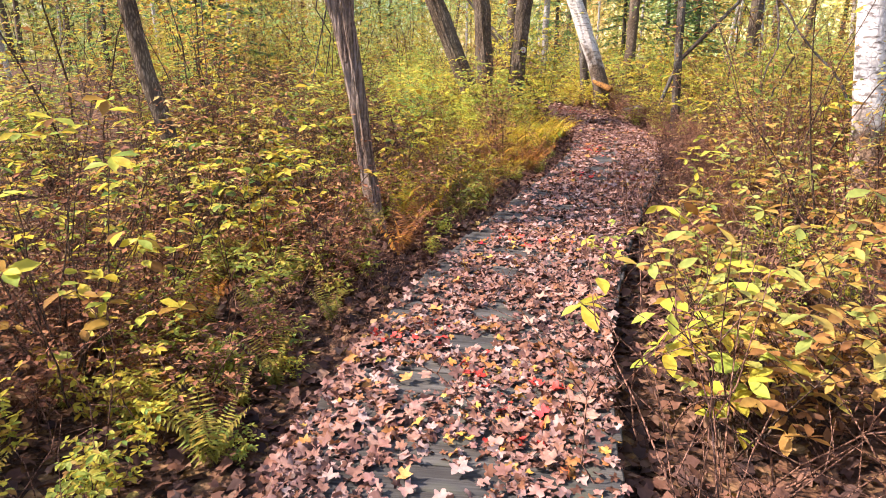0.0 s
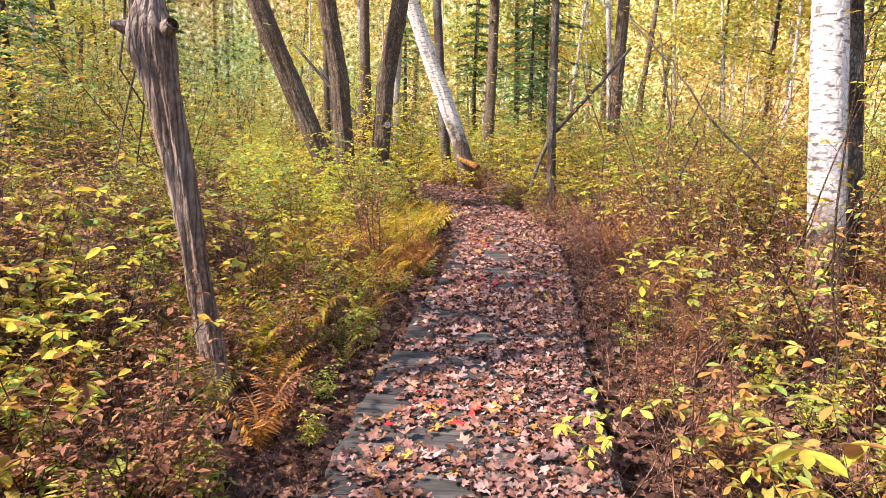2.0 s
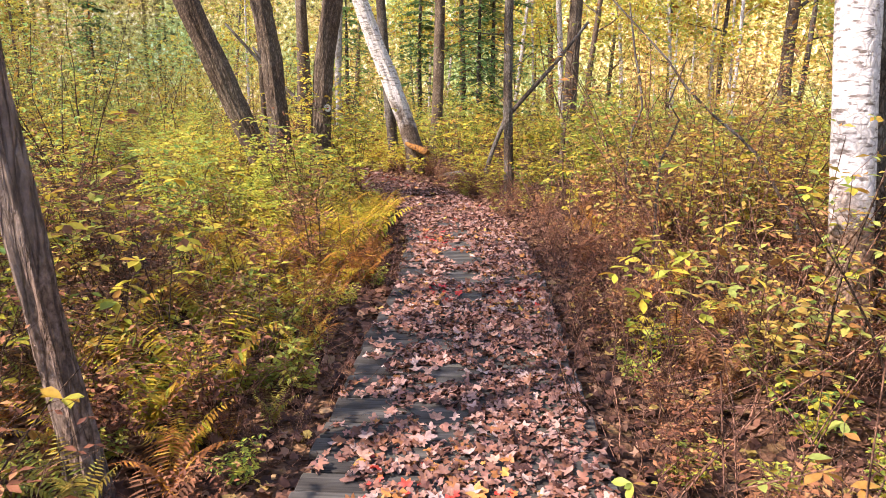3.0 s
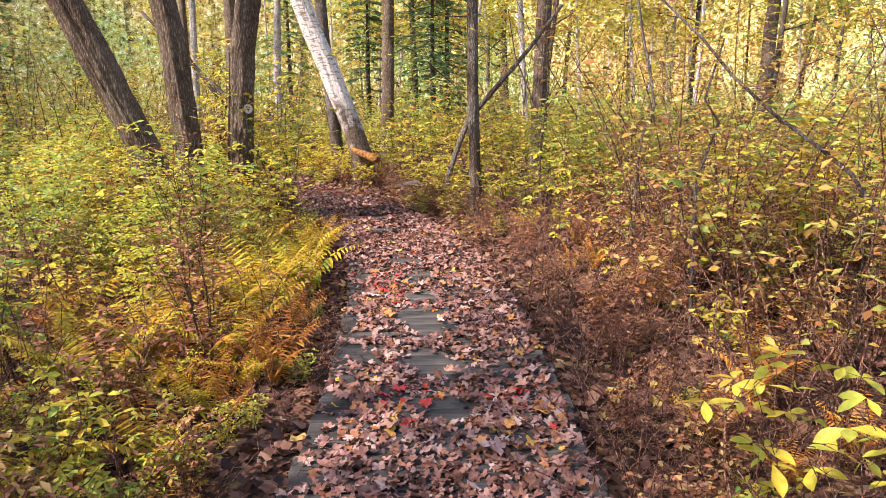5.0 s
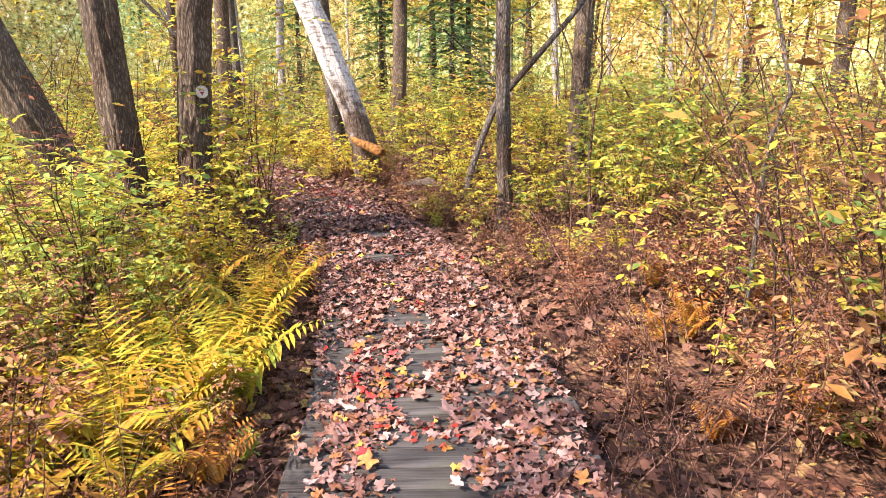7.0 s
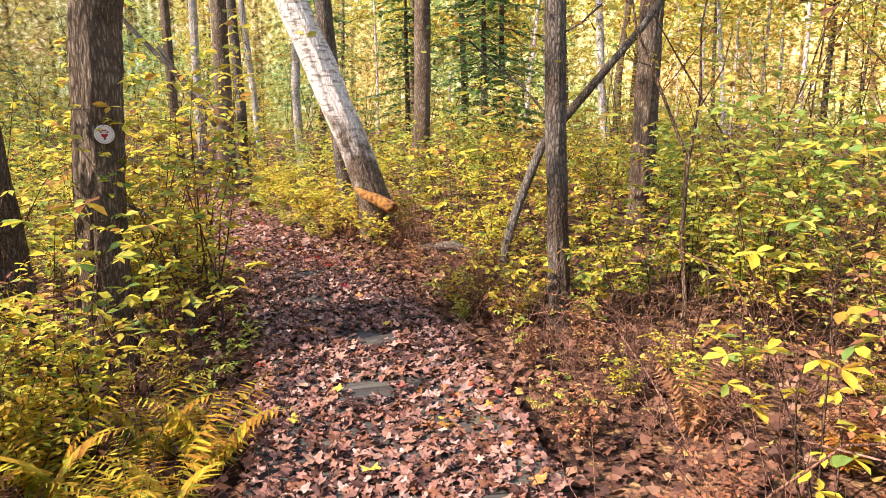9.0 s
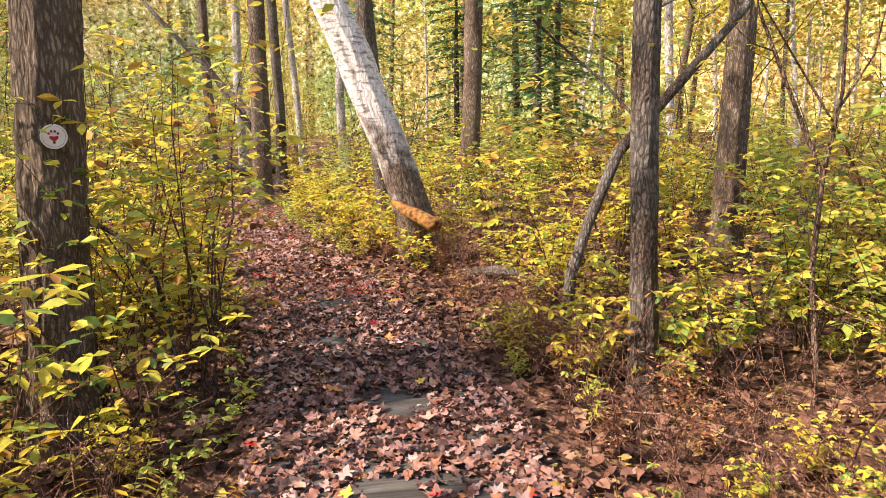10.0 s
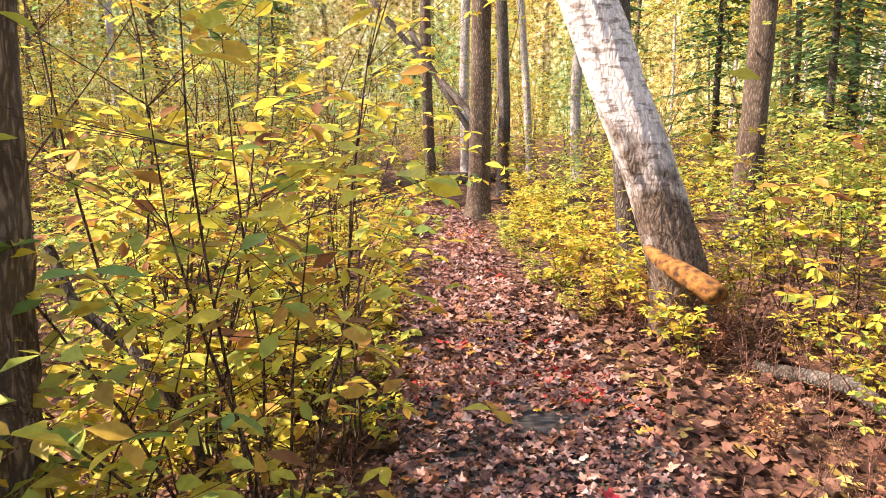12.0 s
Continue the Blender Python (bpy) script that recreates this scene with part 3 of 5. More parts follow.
def tree_thing(name, pts, bark, label, boughs=9, reach=2.8, low=4.6, per=24, leaf=CANOPY, size=0.19, seed=0, flare=1.4, rough=0.085, category="tree", sides=22, thick=0.4, ridge=0.0):
    r = random.Random(seed)
    x0, y0, z0 = pts[0][:3]
    local = [(p[0] - x0, p[1] - y0, p[2] - z0, p[3]) for p in pts]
    t = tagged(new(name), label, category)
    t.location = (x0, y0, z0)
    link_mesh("trunk", trunk_mesh("trunk", local, sides, flare, rough, seed * 1.7, ridge), t, "", bark)
    if boughs:
        paths, tips = limb_paths(local, r, boughs, reach, low, 0.5, thick)
        for k in range(0, len(paths), 8):
            v, f = tubes(paths[k:k + 8], 5)
            link_mesh("bough", poly_mesh("bough", v, f, True), t, "", bark)
        if per:
            link_mesh("crown", crown_mesh("crown", tips, per, 0.5, size, seed + 5), t, "", leaf)
    return t


def up_from(points, radius, top, top_r=0.04, depth=None):
    """An axis through low points (x, y, z), carried on to the height top along the last stretch, bending upright."""
    out = []
    n = len(points)
    for k, p in enumerate(points):
        out.append((*p, radius * (1 - 0.12 * k / max(1, n - 1))))
    (x1, y1, z1), (x2, y2, z2) = points[-2], points[-1]
    sx, sy = (x2 - x1) / (z2 - z1), (y2 - y1) / (z2 - z1)
    z = z2
    x, y_ = x2, y2
    while z < top:
        z += 1.2
        sx, sy = sx * 0.86, sy * 0.86
        x, y_ = x + sx * 1.2, y_ + sy * 1.2
        f = (z - z2) / (top - z2 + 1.2)
        out.append((x, y_, z, radius * 0.88 * (1 - f) + top_r * f))
    return out


tree_thing("tree", up_from([(0.78, 12.8, -0.2), (0.62, 12.8, 0.3), (0.43, 12.8, 0.78), (0.0, 12.8, 1.8), (-0.45, 12.8, 2.92)], 0.18, 12), BARK, "leaning tree with furrowed grey-brown bark among yellow shrubs", seed=3, per=12, low=4.5, sides=90, ridge=0.010)
tree_thing("tree", up_from([(0.86, 13.5, -0.15), (0.8, 13.5, 0.81), (0.72, 13.5, 2.09), (0.56, 13.5, 3.06)], 0.155, 13), BARK, "upright tree with furrowed grey-brown bark among yellow shrubs", seed=4, per=12, low=5, sides=90, ridge=0.010)
tree_thing("tree", up_from([(1.30, 13.5, -0.15), (1.36, 13.5, 0.44), (1.41, 13.5, 1.25), (1.46, 13.5, 2.0), (1.66, 13.45, 3.1)], 0.15, 13), BARK, "furrowed brown tree bearing a round trail marker", seed=5, per=12, low=5, rough=0.07, sides=110, ridge=0.011)
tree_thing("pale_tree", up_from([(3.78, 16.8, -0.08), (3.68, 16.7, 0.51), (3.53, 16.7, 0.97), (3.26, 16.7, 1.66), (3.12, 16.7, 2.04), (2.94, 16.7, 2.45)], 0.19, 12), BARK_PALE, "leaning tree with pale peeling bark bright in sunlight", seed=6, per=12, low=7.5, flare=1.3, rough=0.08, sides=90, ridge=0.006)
tree_thing("tree", up_from([(3.7, 18.5, 0.05), (3.56, 18.5, 1.55), (3.49, 18.5, 2.23), (3.45, 18.5, 2.76)], 0.12, 12), BARK_DARK, "dark upright tree behind the leaning pale one", seed=7)
tree_thing("tree", up_from([(5.17, 20.2, 0.1), (5.2, 20.2, 1.18), (5.23, 20.2, 1.96), (5.25, 20.2, 3.09)], 0.15, 13), BARK, "upright grey-brown tree in yellow undergrowth", seed=8)
tree_thing("slender_tree", up_from([(4.40, 13.4, -0.2), (4.37, 13.4, 0.69), (4.34, 13.4, 1.34), (4.33, 13.4, 1.95)], 0.075, 9), BARK_DARK, "slender dark tree with rough lichened bark beside the boardwalk", seed=9, low=1.3, boughs=14, reach=1.3, per=4, thick=0.16, size=0.08, sides=60, ridge=0.007)
tree_thing("tree", up_from([(6.9, 16.3, -0.1), (6.9, 16.3, 0.61), (6.92, 16.3, 1.49), (6.95, 16.3, 2.6)], 0.15, 12), BARK, "grey-brown tree standing in thick shrubs", seed=10, sides=80, ridge=0.010)
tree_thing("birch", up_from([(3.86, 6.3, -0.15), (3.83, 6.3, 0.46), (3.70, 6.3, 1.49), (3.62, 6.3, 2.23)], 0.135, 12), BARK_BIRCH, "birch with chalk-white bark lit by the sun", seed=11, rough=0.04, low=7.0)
tree_thing("slender_tree", up_from([(4.28, 6.5, -0.15), (4.25, 6.5, 0.57), (4.12, 6.5, 1.5), (4.01, 6.5, 2.27)], 0.065, 9), BARK_DARK, "thin dark tree close behind the white birch", seed=12, per=14)
tree_thing("tree", up_from([(2.06, 22.5, 0.0), (2.10, 22.5, 1.56), (2.12, 22.5, 3.13)], 0.16, 14), BARK, "straight grey tree where the trail bends", seed=13)
tree_thing("slender_tree", up_from([(2.39, 24, 0.2), (2.43, 24, 1.57), (2.37, 24, 3.37)], 0.1, 12), BARK_DARK, "dark slender tree behind the trail bend", seed=14)
tree_thing("slender_tree", up_from([(1.18, 24, 0.2), (1.13, 24, 2.05), (1.12, 24, 3.4)], 0.095, 12), BARK, "slender grey tree crossed by a fallen bough", seed=15)
snag = tree_thing("dead_tree", [(-0.54, 5.6, -0.2, 0.075), (-0.57, 5.58, 0.2, 0.057), (-0.62, 5.56, 0.6, 0.054), (-0.67, 5.54, 1.05, 0.058), (-0.72, 5.54, 1.40, 0.071), (-0.76, 5.54, 1.66, 0.086), (-0.785, 5.54, 1.80, 0.107), (-0.79, 5.54, 1.88, 0.116), (-0.79, 5.54, 1.93, 0.098), (-0.785, 5.55, 1.98, 0.053), (-0.78, 5.56, 2.06, 0.047), (-0.79, 5.6, 2.6, 0.044), (-0.85, 5.63, 3.4, 0.036), (-0.92, 5.68, 4.2, 0.02)], BARK_SNAG, "dead weathered trunk with a knobby swelling and thin broken top", boughs=0, seed=16, rough=0.20, category="dead tree", sides=60, ridge=0.006)
for pts in (((-0.29, -0.06, 2.05, 0.040), (-0.36, -0.09, 2.09, 0.033), (-0.41, -0.11, 2.10, 0.014)), ((-0.20, -0.10, 2.05, 0.048), (-0.15, -0.13, 2.09, 0.042), (-0.13, -0.15, 2.11, 0.032)), ((-0.31, -0.04, 2.08, 0.018), (-0.37, -0.02, 2.45, 0.014), (-0.33, 0.0, 3.05, 0.008))):
    v, f = tubes([[(np.array(p[:3]), p[3]) for p in pts]], 8)
    link_mesh("branch_stub", poly_mesh("branch_stub", v, f, True), snag, "", BARK_SNAG)
tree_thing("pale_tree", up_from([(1.5, 28, 0.1), (1.45, 28, 2.0), (1.5, 28, 4.0)], 0.11, 14), BARK_FOREST, "slim pale-barked tree far behind the trail bend", seed=31, low=6)
tree_thing("pale_tree", up_from([(2.95, 28.5, 0.1), (2.85, 28.5, 2.0), (2.7, 28.5, 4.0)], 0.09, 14), BARK_FOREST, "slim pale-barked tree far behind the trail bend", seed=32, low=6)
tree_thing("pale_tree", up_from([(3.95, 28.0, 0.1), (3.9, 28.0, 2.0), (4.0, 28.0, 4.0)], 0.12, 14), BARK_FOREST, "pale-barked tree far behind the leaning one", seed=33, low=6)
tree_thing("dead_tree", up_from([(-2.0, 5.5, -0.1), (-2.08, 5.5, 0.46), (-2.18, 5.5, 0.9), (-2.28, 5.5, 1.3), (-2.36, 5.5, 1.8), (-2.4, 5.5, 2.1)], 0.07, 7), BARK, "thin leaning grey trunk in brown undergrowth", seed=17, per=6, low=3, category="tree")

# background trees: a few kinds, copied
kinds = []
for k, (bark, rad) in enumerate(((BARK, 0.15), (BARK_DARK, 0.10), (BARK_FOREST, 0.10), (BARK, 0.18), (BARK_FOREST, 0.065))):
    r = random.Random(50 + k)
    axis = [(0, 0, -0.3)]
    for z in (1.0, 2.2, 3.4):
        axis.append((axis[-1][0] + r.uniform(-0.12, 0.12), axis[-1][1] + r.uniform(-0.1, 0.1), z))
    kinds.append(tree_thing("forest_tree", up_from(axis, rad, 12 + 2 * r.random()), bark, ("grey-brown", "dark", "pale-barked", "stout grey-brown", "thin pale-barked")[k] + " forest tree with yellow autumn leaves", low=3.2, boughs=11, per=22, size=0.25, seed=60 + k, sides=10))
    tagged(kinds[-1], group="forest trees")
frng = random.Random(5)
# gaps in the canopy on the sun's side of the pale trunk, the birch and a bright place on the boards
GLADES = [(3.2, 16.7, 1.6), (3.65, 6.3, 1.5), (3.05, 9.8, 0.0), (2.3, 13.6, 0.6), (0.8, 11.2, 0.6)]
SX, SY = math.sin(_az), math.cos(_az)


def in_glade(x, y, gx_, gy_, gz):
    along = (x - gx_) * SX + (y - gy_) * SY
    return 0.3 < along < 13 and abs((x - gx_) * SY - (y - gy_) * SX) < 1.0


spots = []
tries = 0
while len(spots) < 118 and tries < 6000:
    tries += 1
    x, y = frng.uniform(-34, 38), frng.uniform(-14, 62)
    if abs(x - float(cx(min(y, 40)))) < 2.6 + 0.06 * max(0, y) or (y < 17 and -3.2 < x < 7) or (y < 25 and 0 < x < 6):
        continue
    if -13 < x < -3 and -2 < y < 15 and frng.random() < 0.25:
        continue
    if -8 < x < 16 and 15 < y < 40 and frng.random() < 0.45:
        continue
    if any((x - a_) ** 2 + (y - b_) ** 2 < 2.4 for a_, b_ in spots):
        continue
    if any(in_glade(x, y, *g) for g in GLADES):
        continue
    spots.append((x, y))
for k, (x, y) in enumerate(spots):
    m = pose(x, y, float(land(x, y)), frng.uniform(-4, 4), frng.uniform(-4, 4), frng.uniform(0, 360)) @ Matrix.Scale(frng.uniform(0.8, 1.2), 4)
    if k < 5:
        kinds[k].matrix_basis = m
    else:
        copy_thing(kinds[k % 5], m)


# conifers behind the yellow trees, with flat drooping tiers of needles
def conifer(seed, height):
    r = random.Random(seed)
    q = np.random.default_rng(seed)
    t = tagged(new("conifer"), "dark-green conifer standing among the yellow trees", "conifer", "conifers")
    link_mesh("trunk", trunk_mesh("trunk", [(0, 0, -0.2, 0.12), (0.02, 0, height * 0.5, 0.07), (0, 0.02, height, 0.01)], 8, 1.2, 0.04, seed), t, "", BARK_DARK)
    paths, pl, way = [], [], []
    z = 0.9
    while z < height * 0.97:
        ln = min(1.9, (height - z) * 0.32 + 0.15)
        for k in range(6):
            a_ = r.uniform(0, 6.283)
            reach = ln * r.uniform(0.6, 1.1)
            tip = np.array([math.cos(a_) * reach, math.sin(a_) * reach, z - 0.22 * reach])
            paths.append([(np.array([0, 0, z]), 0.014), (tip, 0.003)])
            for f in np.linspace(0.2, 1.0, 20):
                wide = 0.28 * reach * (1.1 - f)
                off = r.uniform(-wide, wide)
                pl.append(np.array([0, 0, z]) * (1 - f) + tip * f + np.array([-math.sin(a_) * off, math.cos(a_) * off, r.gauss(0, 0.03)]))
                b_ = a_ + (0.9 if off > 0 else -0.9) + r.uniform(-0.3, 0.3)
                way.append((math.cos(b_), math.sin(b_), r.uniform(-0.4, 0.05)))
        z += r.uniform(0.2, 0.5)
    v, f = tubes(paths, 3)
    link_mesh("branchwork", poly_mesh("branchwork", v, f, True), t, "", BARK_DARK)["kind"] = "stuff"
    n = len(pl)
    up = q.normal(0, 0.25, (n, 3))
    up[:, 2] += 1
    v, f = scatter(SMALL, np.array(pl), turn_matrices(np.array(way), up), q.uniform(0.14, 0.30, n))
    link_mesh("foliage", poly_mesh("foliage", v, f), t, "", EVERGREEN)
    return t


conifers = [conifer(300 + k, 7.5 + 1.5 * k) for k in range(2)]
for k, (x, y) in enumerate(((-6.4, 20.5), (8.6, 26.5), (-8.2, 24.5), (9.9, 28.5), (7.3, 29.5), (-4.6, 33.0), (5.6, 36.0), (-13.0, 28.0))):
    m = pose(x, y, float(land(x, y)), 0, 0, frng.uniform(0, 360)) @ Matrix.Scale(frng.uniform(0.8, 1.2), 4)
    if k < 2:
        conifers[k].matrix_basis = m
    else:
        copy_thing(conifers[k % 2], m)


# ---- shrubs ----
def shrub(name, seed, height, stems, leaf, label, size, per, bark=TWIG, spread=0.45, shape=OVAL, whorl=6, category="shrub", joined=False, twigs=True):
    """Several thin stems from one foot, twigs off them, leaves in loose whorls at and along the twigs."""
    r = random.Random(seed)
    q = np.random.default_rng(seed)
    places, ways = [], []
    t = tagged(new(name), label, category)
    paths = []
    for _ in range(stems):
        paths = paths if joined else []
        az = r.uniform(0, 6.283)
        h = height * r.uniform(0.6, 1.05)
        p = np.array([r.uniform(-0.06, 0.06), r.uniform(-0.06, 0.06), -0.05])
        d = np.array([math.cos(az) * spread * r.uniform(0.3, 1), math.sin(az) * spread * r.uniform(0.3, 1), 1.0])
        path = [(p.copy(), 0.003 + 0.0026 * height)]
        for s_ in range(6):
            d = d + np.array([r.gauss(0, 0.13), r.gauss(0, 0.13), 0.0])
            p = p + d / np.linalg.norm(d) * h / 6
            path.append((p.copy(), (0.003 + 0.0026 * height) * (1 - s_ / 6.5)))
            if s_ > 0:
                for _ in range(per):
                    a2 = r.uniform(0, 6.283)
                    e = np.array([math.cos(a2), math.sin(a2), r.uniform(0.0, 0.8)])
                    ln = min(height, 1.3 if height < 2.5 else 9.0) * r.uniform(0.1, 0.26)
                    tip = p + e * ln
                    mid = p + e * ln * 0.5 + np.array([0, 0, 0.02])
                    if twigs and not (joined and len(places) % 2):
                        paths.append([(p.copy(), 0.0022), (tip, 0.001)])
                    for w in range(whorl):
                        a3 = a2 + w * 6.283 / whorl + r.uniform(-0.4, 0.4)
                        places.append(tip if w < whorl - 2 else mid)
                        ways.append((math.cos(a3), math.sin(a3), r.uniform(-0.55, 0.35)))
        paths.append(path)
        if not joined:
            sv, sf = tubes(paths, 3)
            link_mesh("stem", poly_mesh("stem", sv, sf, True), t, "", bark)
    if joined:
        sv, sf = tubes(paths, 3)
        tagged(link_mesh("branchwork", poly_mesh("branchwork", sv, sf, True), t, "", bark), kind="stuff")
    n = len(places)
    up = q.normal(0, 0.35, (n, 3))
    up[:, 2] += 1
    v, f = scatter(shape, np.array(places), turn_matrices(np.array(ways), up), q.uniform(size * 0.6, size * 1.25, n))
    link_mesh("foliage", poly_mesh("foliage", v, f), t, "", leaf)
    return t


def frond_mesh(seed, length, curl):
    """An arching fern frond along +y: a rib and pairs of toothed pinnae that shorten to the tip."""
    r = random.Random(seed)
    n = 22
    rib, vs, fs = [], [], []
    y_ = z_ = 0.0
    for i in range(n + 1):
        u = i / n
        ang = 1.42 - 1.5 * curl * u ** 1.7
        if i:
            y_ += math.cos(ang) * length / n
            z_ += math.sin(ang) * length / n
        rib.append((np.array([0.02 * math.sin(u * 5 + seed), y_, z_]), 0.0026 * (1.1 - u)))
    for i in range(3, n + 1):
        u = i / n
        ln = length * 0.19 * (math.sin(math.pi * min(1, 0.16 + 0.86 * u)) ** 0.8) * r.uniform(0.85, 1.1)
        c = rib[i][0]
        for sd in (-1, 1):
            dirv = np.array([sd * 1.0, 0.3 + r.uniform(-0.12, 0.12), r.uniform(-0.32, 0.05)])
            dirv /= np.linalg.norm(dirv)
            side = np.array([-dirv[1] * sd, dirv[0] * sd, 0.15])
            wd = ln * 0.10
            sag = np.array([0, 0, -0.10 * ln])
            b = len(vs)
            vs += [c, c + dirv * ln * 0.3 + side * wd, c + dirv * ln * 0.68 + side * wd * 0.7 + sag * 0.4, c + dirv * ln + sag,
                   c + dirv * ln * 0.62 - side * wd * 0.75 + sag * 0.4, c + dirv * ln * 0.25 - side * wd]
            fs += [(b, b + 1, b + 2), (b, b + 2, b + 3), (b, b + 3, b + 4), (b, b + 4, b + 5)]
    tv, tf = tubes([rib], 3)
    b = len(vs)
    tri = [(b + q_[0], b + q_[1], b + q_[2]) for q_ in tf] + [(b + q_[0], b + q_[2], b + q_[3]) for q_ in tf]
    return poly_mesh("frond", np.concatenate([np.array(vs), tv]), np.array(fs + tri))


def fern(seed, mat, length, count, label, curls=(0.45, 0.95)):
    r = random.Random(seed)
    t = tagged(new("fern"), label, "fern", "ferns along the boardwalk")
    meshes = []
    for k in range(3):
        me = frond_mesh(seed * 3 + k, length, r.uniform(*curls))
        me.materials.append(mat)
        meshes.append(me)
    for k in range(count):
        f = new("frond", meshes[k % 3])
        f.parent = t
        f.matrix_basis = pose(0, 0, 0, r.uniform(-14, 10), r.uniform(-10, 10), 360 * k / count + r.uniform(-20, 20)) @ Matrix.Scale(r.uniform(0.7, 1.1), 4)
    return t


def dry_bush(seed, height, label):
    return shrub("dry_bush", seed, height, 9, DRY, label, 0.06, 2, DRY_TWIG, 0.4, SMALL, 4, "dry brush", True)


def brush_tangle(seed, label):
    """Thin dead stalks leaning every way."""
    r = random.Random(seed)
    paths = []
    for _ in range(20):
        p = np.array([r.uniform(-0.5, 0.5), r.uniform(-0.5, 0.5), -0.05])
        d = np.array([r.gauss(0, 0.3), r.gauss(0, 0.3), 1.0])
        ln = r.uniform(0.35, 0.95)
        path = [(p.copy(), 0.0036)]
        for s_ in range(4):
            d = d + np.array([r.gauss(0, 0.22), r.gauss(0, 0.22), -0.12])
            p = p + d / np.linalg.norm(d) * ln / 4
            path.append((p.copy(), 0.0034 * (1 - s_ / 5)))
            if r.random() < 0.6:
                e = p + np.array([r.gauss(0, 0.1), r.gauss(0, 0.1), r.uniform(0.0, 0.12)])
                paths.append([(p.copy(), 0.002), (e, 0.0012)])
        paths.append(path)
    v, f = tubes(paths, 3)
    ob = link_mesh("dead_stalks", poly_mesh("dead_stalks", v, f, True), None, "", DRY_TWIG)
    return tagged(ob, label, "dry stalks", "dead stalks", "stuff")


def plant(kind, x, y, s, used, tilt=6.0):
    r = random.Random("%.3f %.3f" % (x, y))
    m = pose(x, y, float(land(x, y)), r.uniform(-tilt, tilt), r.uniform(-tilt, tilt), r.uniform(0, 360)) @ Matrix.Scale(s, 4)
    if kind in used:
        copy_thing(kind, m)
    else:
        kind.matrix_basis = m
        used.add(kind)


USED = set()
tall_yellow = [shrub("tall_shrub", 100 + k, 1.7, 7, GREENISH if k > 1 else YELLOW, "tall shrub with %s leaves on thin dark stems" % ("yellow-green" if k > 1 else "yellow autumn"), 0.105, 3, spread=0.4, shape=SMALL, whorl=5, joined=True) for k in range(4)]
low_yellow = [shrub("low_shrub", 110 + k, 0.85, 5, YELLOW, "low shrub with yellow autumn leaves", 0.08, 2, shape=OVAL4, joined=True) for k in range(3)]
orange_shrub = [shrub("orange_shrub", 120 + k, 1.15, 6, ORANGE, "shrub with browning orange and yellow leaves", 0.09, 2, spread=0.5, shape=oval(3)) for k in range(3)]
green_shrub = [shrub("green_shrub", 130 + k, 0.6, 5, GREENISH, "low shrub with green and yellow leaves", 0.075, 2, spread=0.6, shape=OVAL4, joined=True) for k in range(3)]
thicket = [shrub("thicket_shrub", 200 + k, 3.0, 4, CANOPY_GREEN if k == 3 else CANOPY, "tall thicket shrub with %s leaves in the woods" % ("green-yellow" if k == 3 else "yellow"), 0.13, 4, spread=0.5, shape=SMALL, whorl=6, joined=True, twigs=False) for k in range(4)]
broadleaf = [shrub("broadleaf_shrub", 210 + k, 1.0, 3, GREENISH, "small shrub with broad pale-green leaves in whorls", 0.11, 1, spread=0.5, shape=BROAD, whorl=6) for k in range(2)]
tall_leafy = [shrub("leafy_shrub", 230 + k, 2.2, 5, YELLOW, "tall many-stemmed shrub with bright yellow-green leaves", 0.09, 3, spread=0.28, shape=OVAL4) for k in range(2)]
leafy_green = [shrub("leafy_bush", 235 + k, 2.0, 7, LIME, "bushy shrub with small yellow-green leaves around the tree feet", 0.09, 4, spread=0.35, shape=OVAL4, joined=True) for k in range(2)]
big_leaf = [shrub("big_leaved_shrub", 245 + k, 1.0, 4, LIME, "sparse shrub with large pale-green and yellowing leaves", 0.12, 1, spread=0.5, shape=BROAD, whorl=5) for k in range(2)]
stem_shrub = [shrub("stemmy_shrub", 250, 2.5, 4, YELLOW, "tall shrub of bare brown stems topped with yellow-green leaves", 0.10, 3, spread=0.2, shape=oval(3), whorl=5)]
spindly = [shrub("spindly_shrub", 220 + k, 1.25, 4, YELLOW, "thin-stemmed shrub with scattered yellow leaves", 0.085, 1, spread=0.35, shape=OVAL4, whorl=7, joined=True) for k in range(3)]
young_tree = [shrub("young_tree", 240 + k, 5.5, 3, (CANOPY, ORANGE, CANOPY_GREEN)[k], "young tree with airy sprays of %s leaves" % ("yellow", "orange", "green-yellow")[k], 0.105, 6, spread=0.25, shape=SMALL, whorl=6, joined=True, twigs=False, category="tree") for k in range(3)]
sapling = [shrub("sapling", 140 + k, 2.6, 2, YELLOW, "thin sapling with sparse yellow leaves", 0.07, 1, spread=0.16) for k in range(3)]
dry_kind = [dry_bush(150 + k, 0.8, "brown dried-out bush with shrivelled leaves") for k in range(3)]
stalks = [brush_tangle(160 + k, "tangle of thin reddish-brown dead stalks") for k in range(3)]
fern_y = [fern(170 + k, FERN_Y, 1.1, 9, "fern with yellow arching fronds") for k in range(2)]
fern_o = [fern(180 + k, FERN_O, 0.95, 8, "fern with rust-orange dying fronds") for k in range(2)]
fern_rust = [fern(195 + k, RUST, 1.0, 8, "dead fern with crumpled rust-brown fronds", (0.8, 1.5)) for k in range(3)]
fern_g = [fern(190 + k, FERN_G, 0.8, 7, "fern with yellow-green fronds") for k in range(2)]
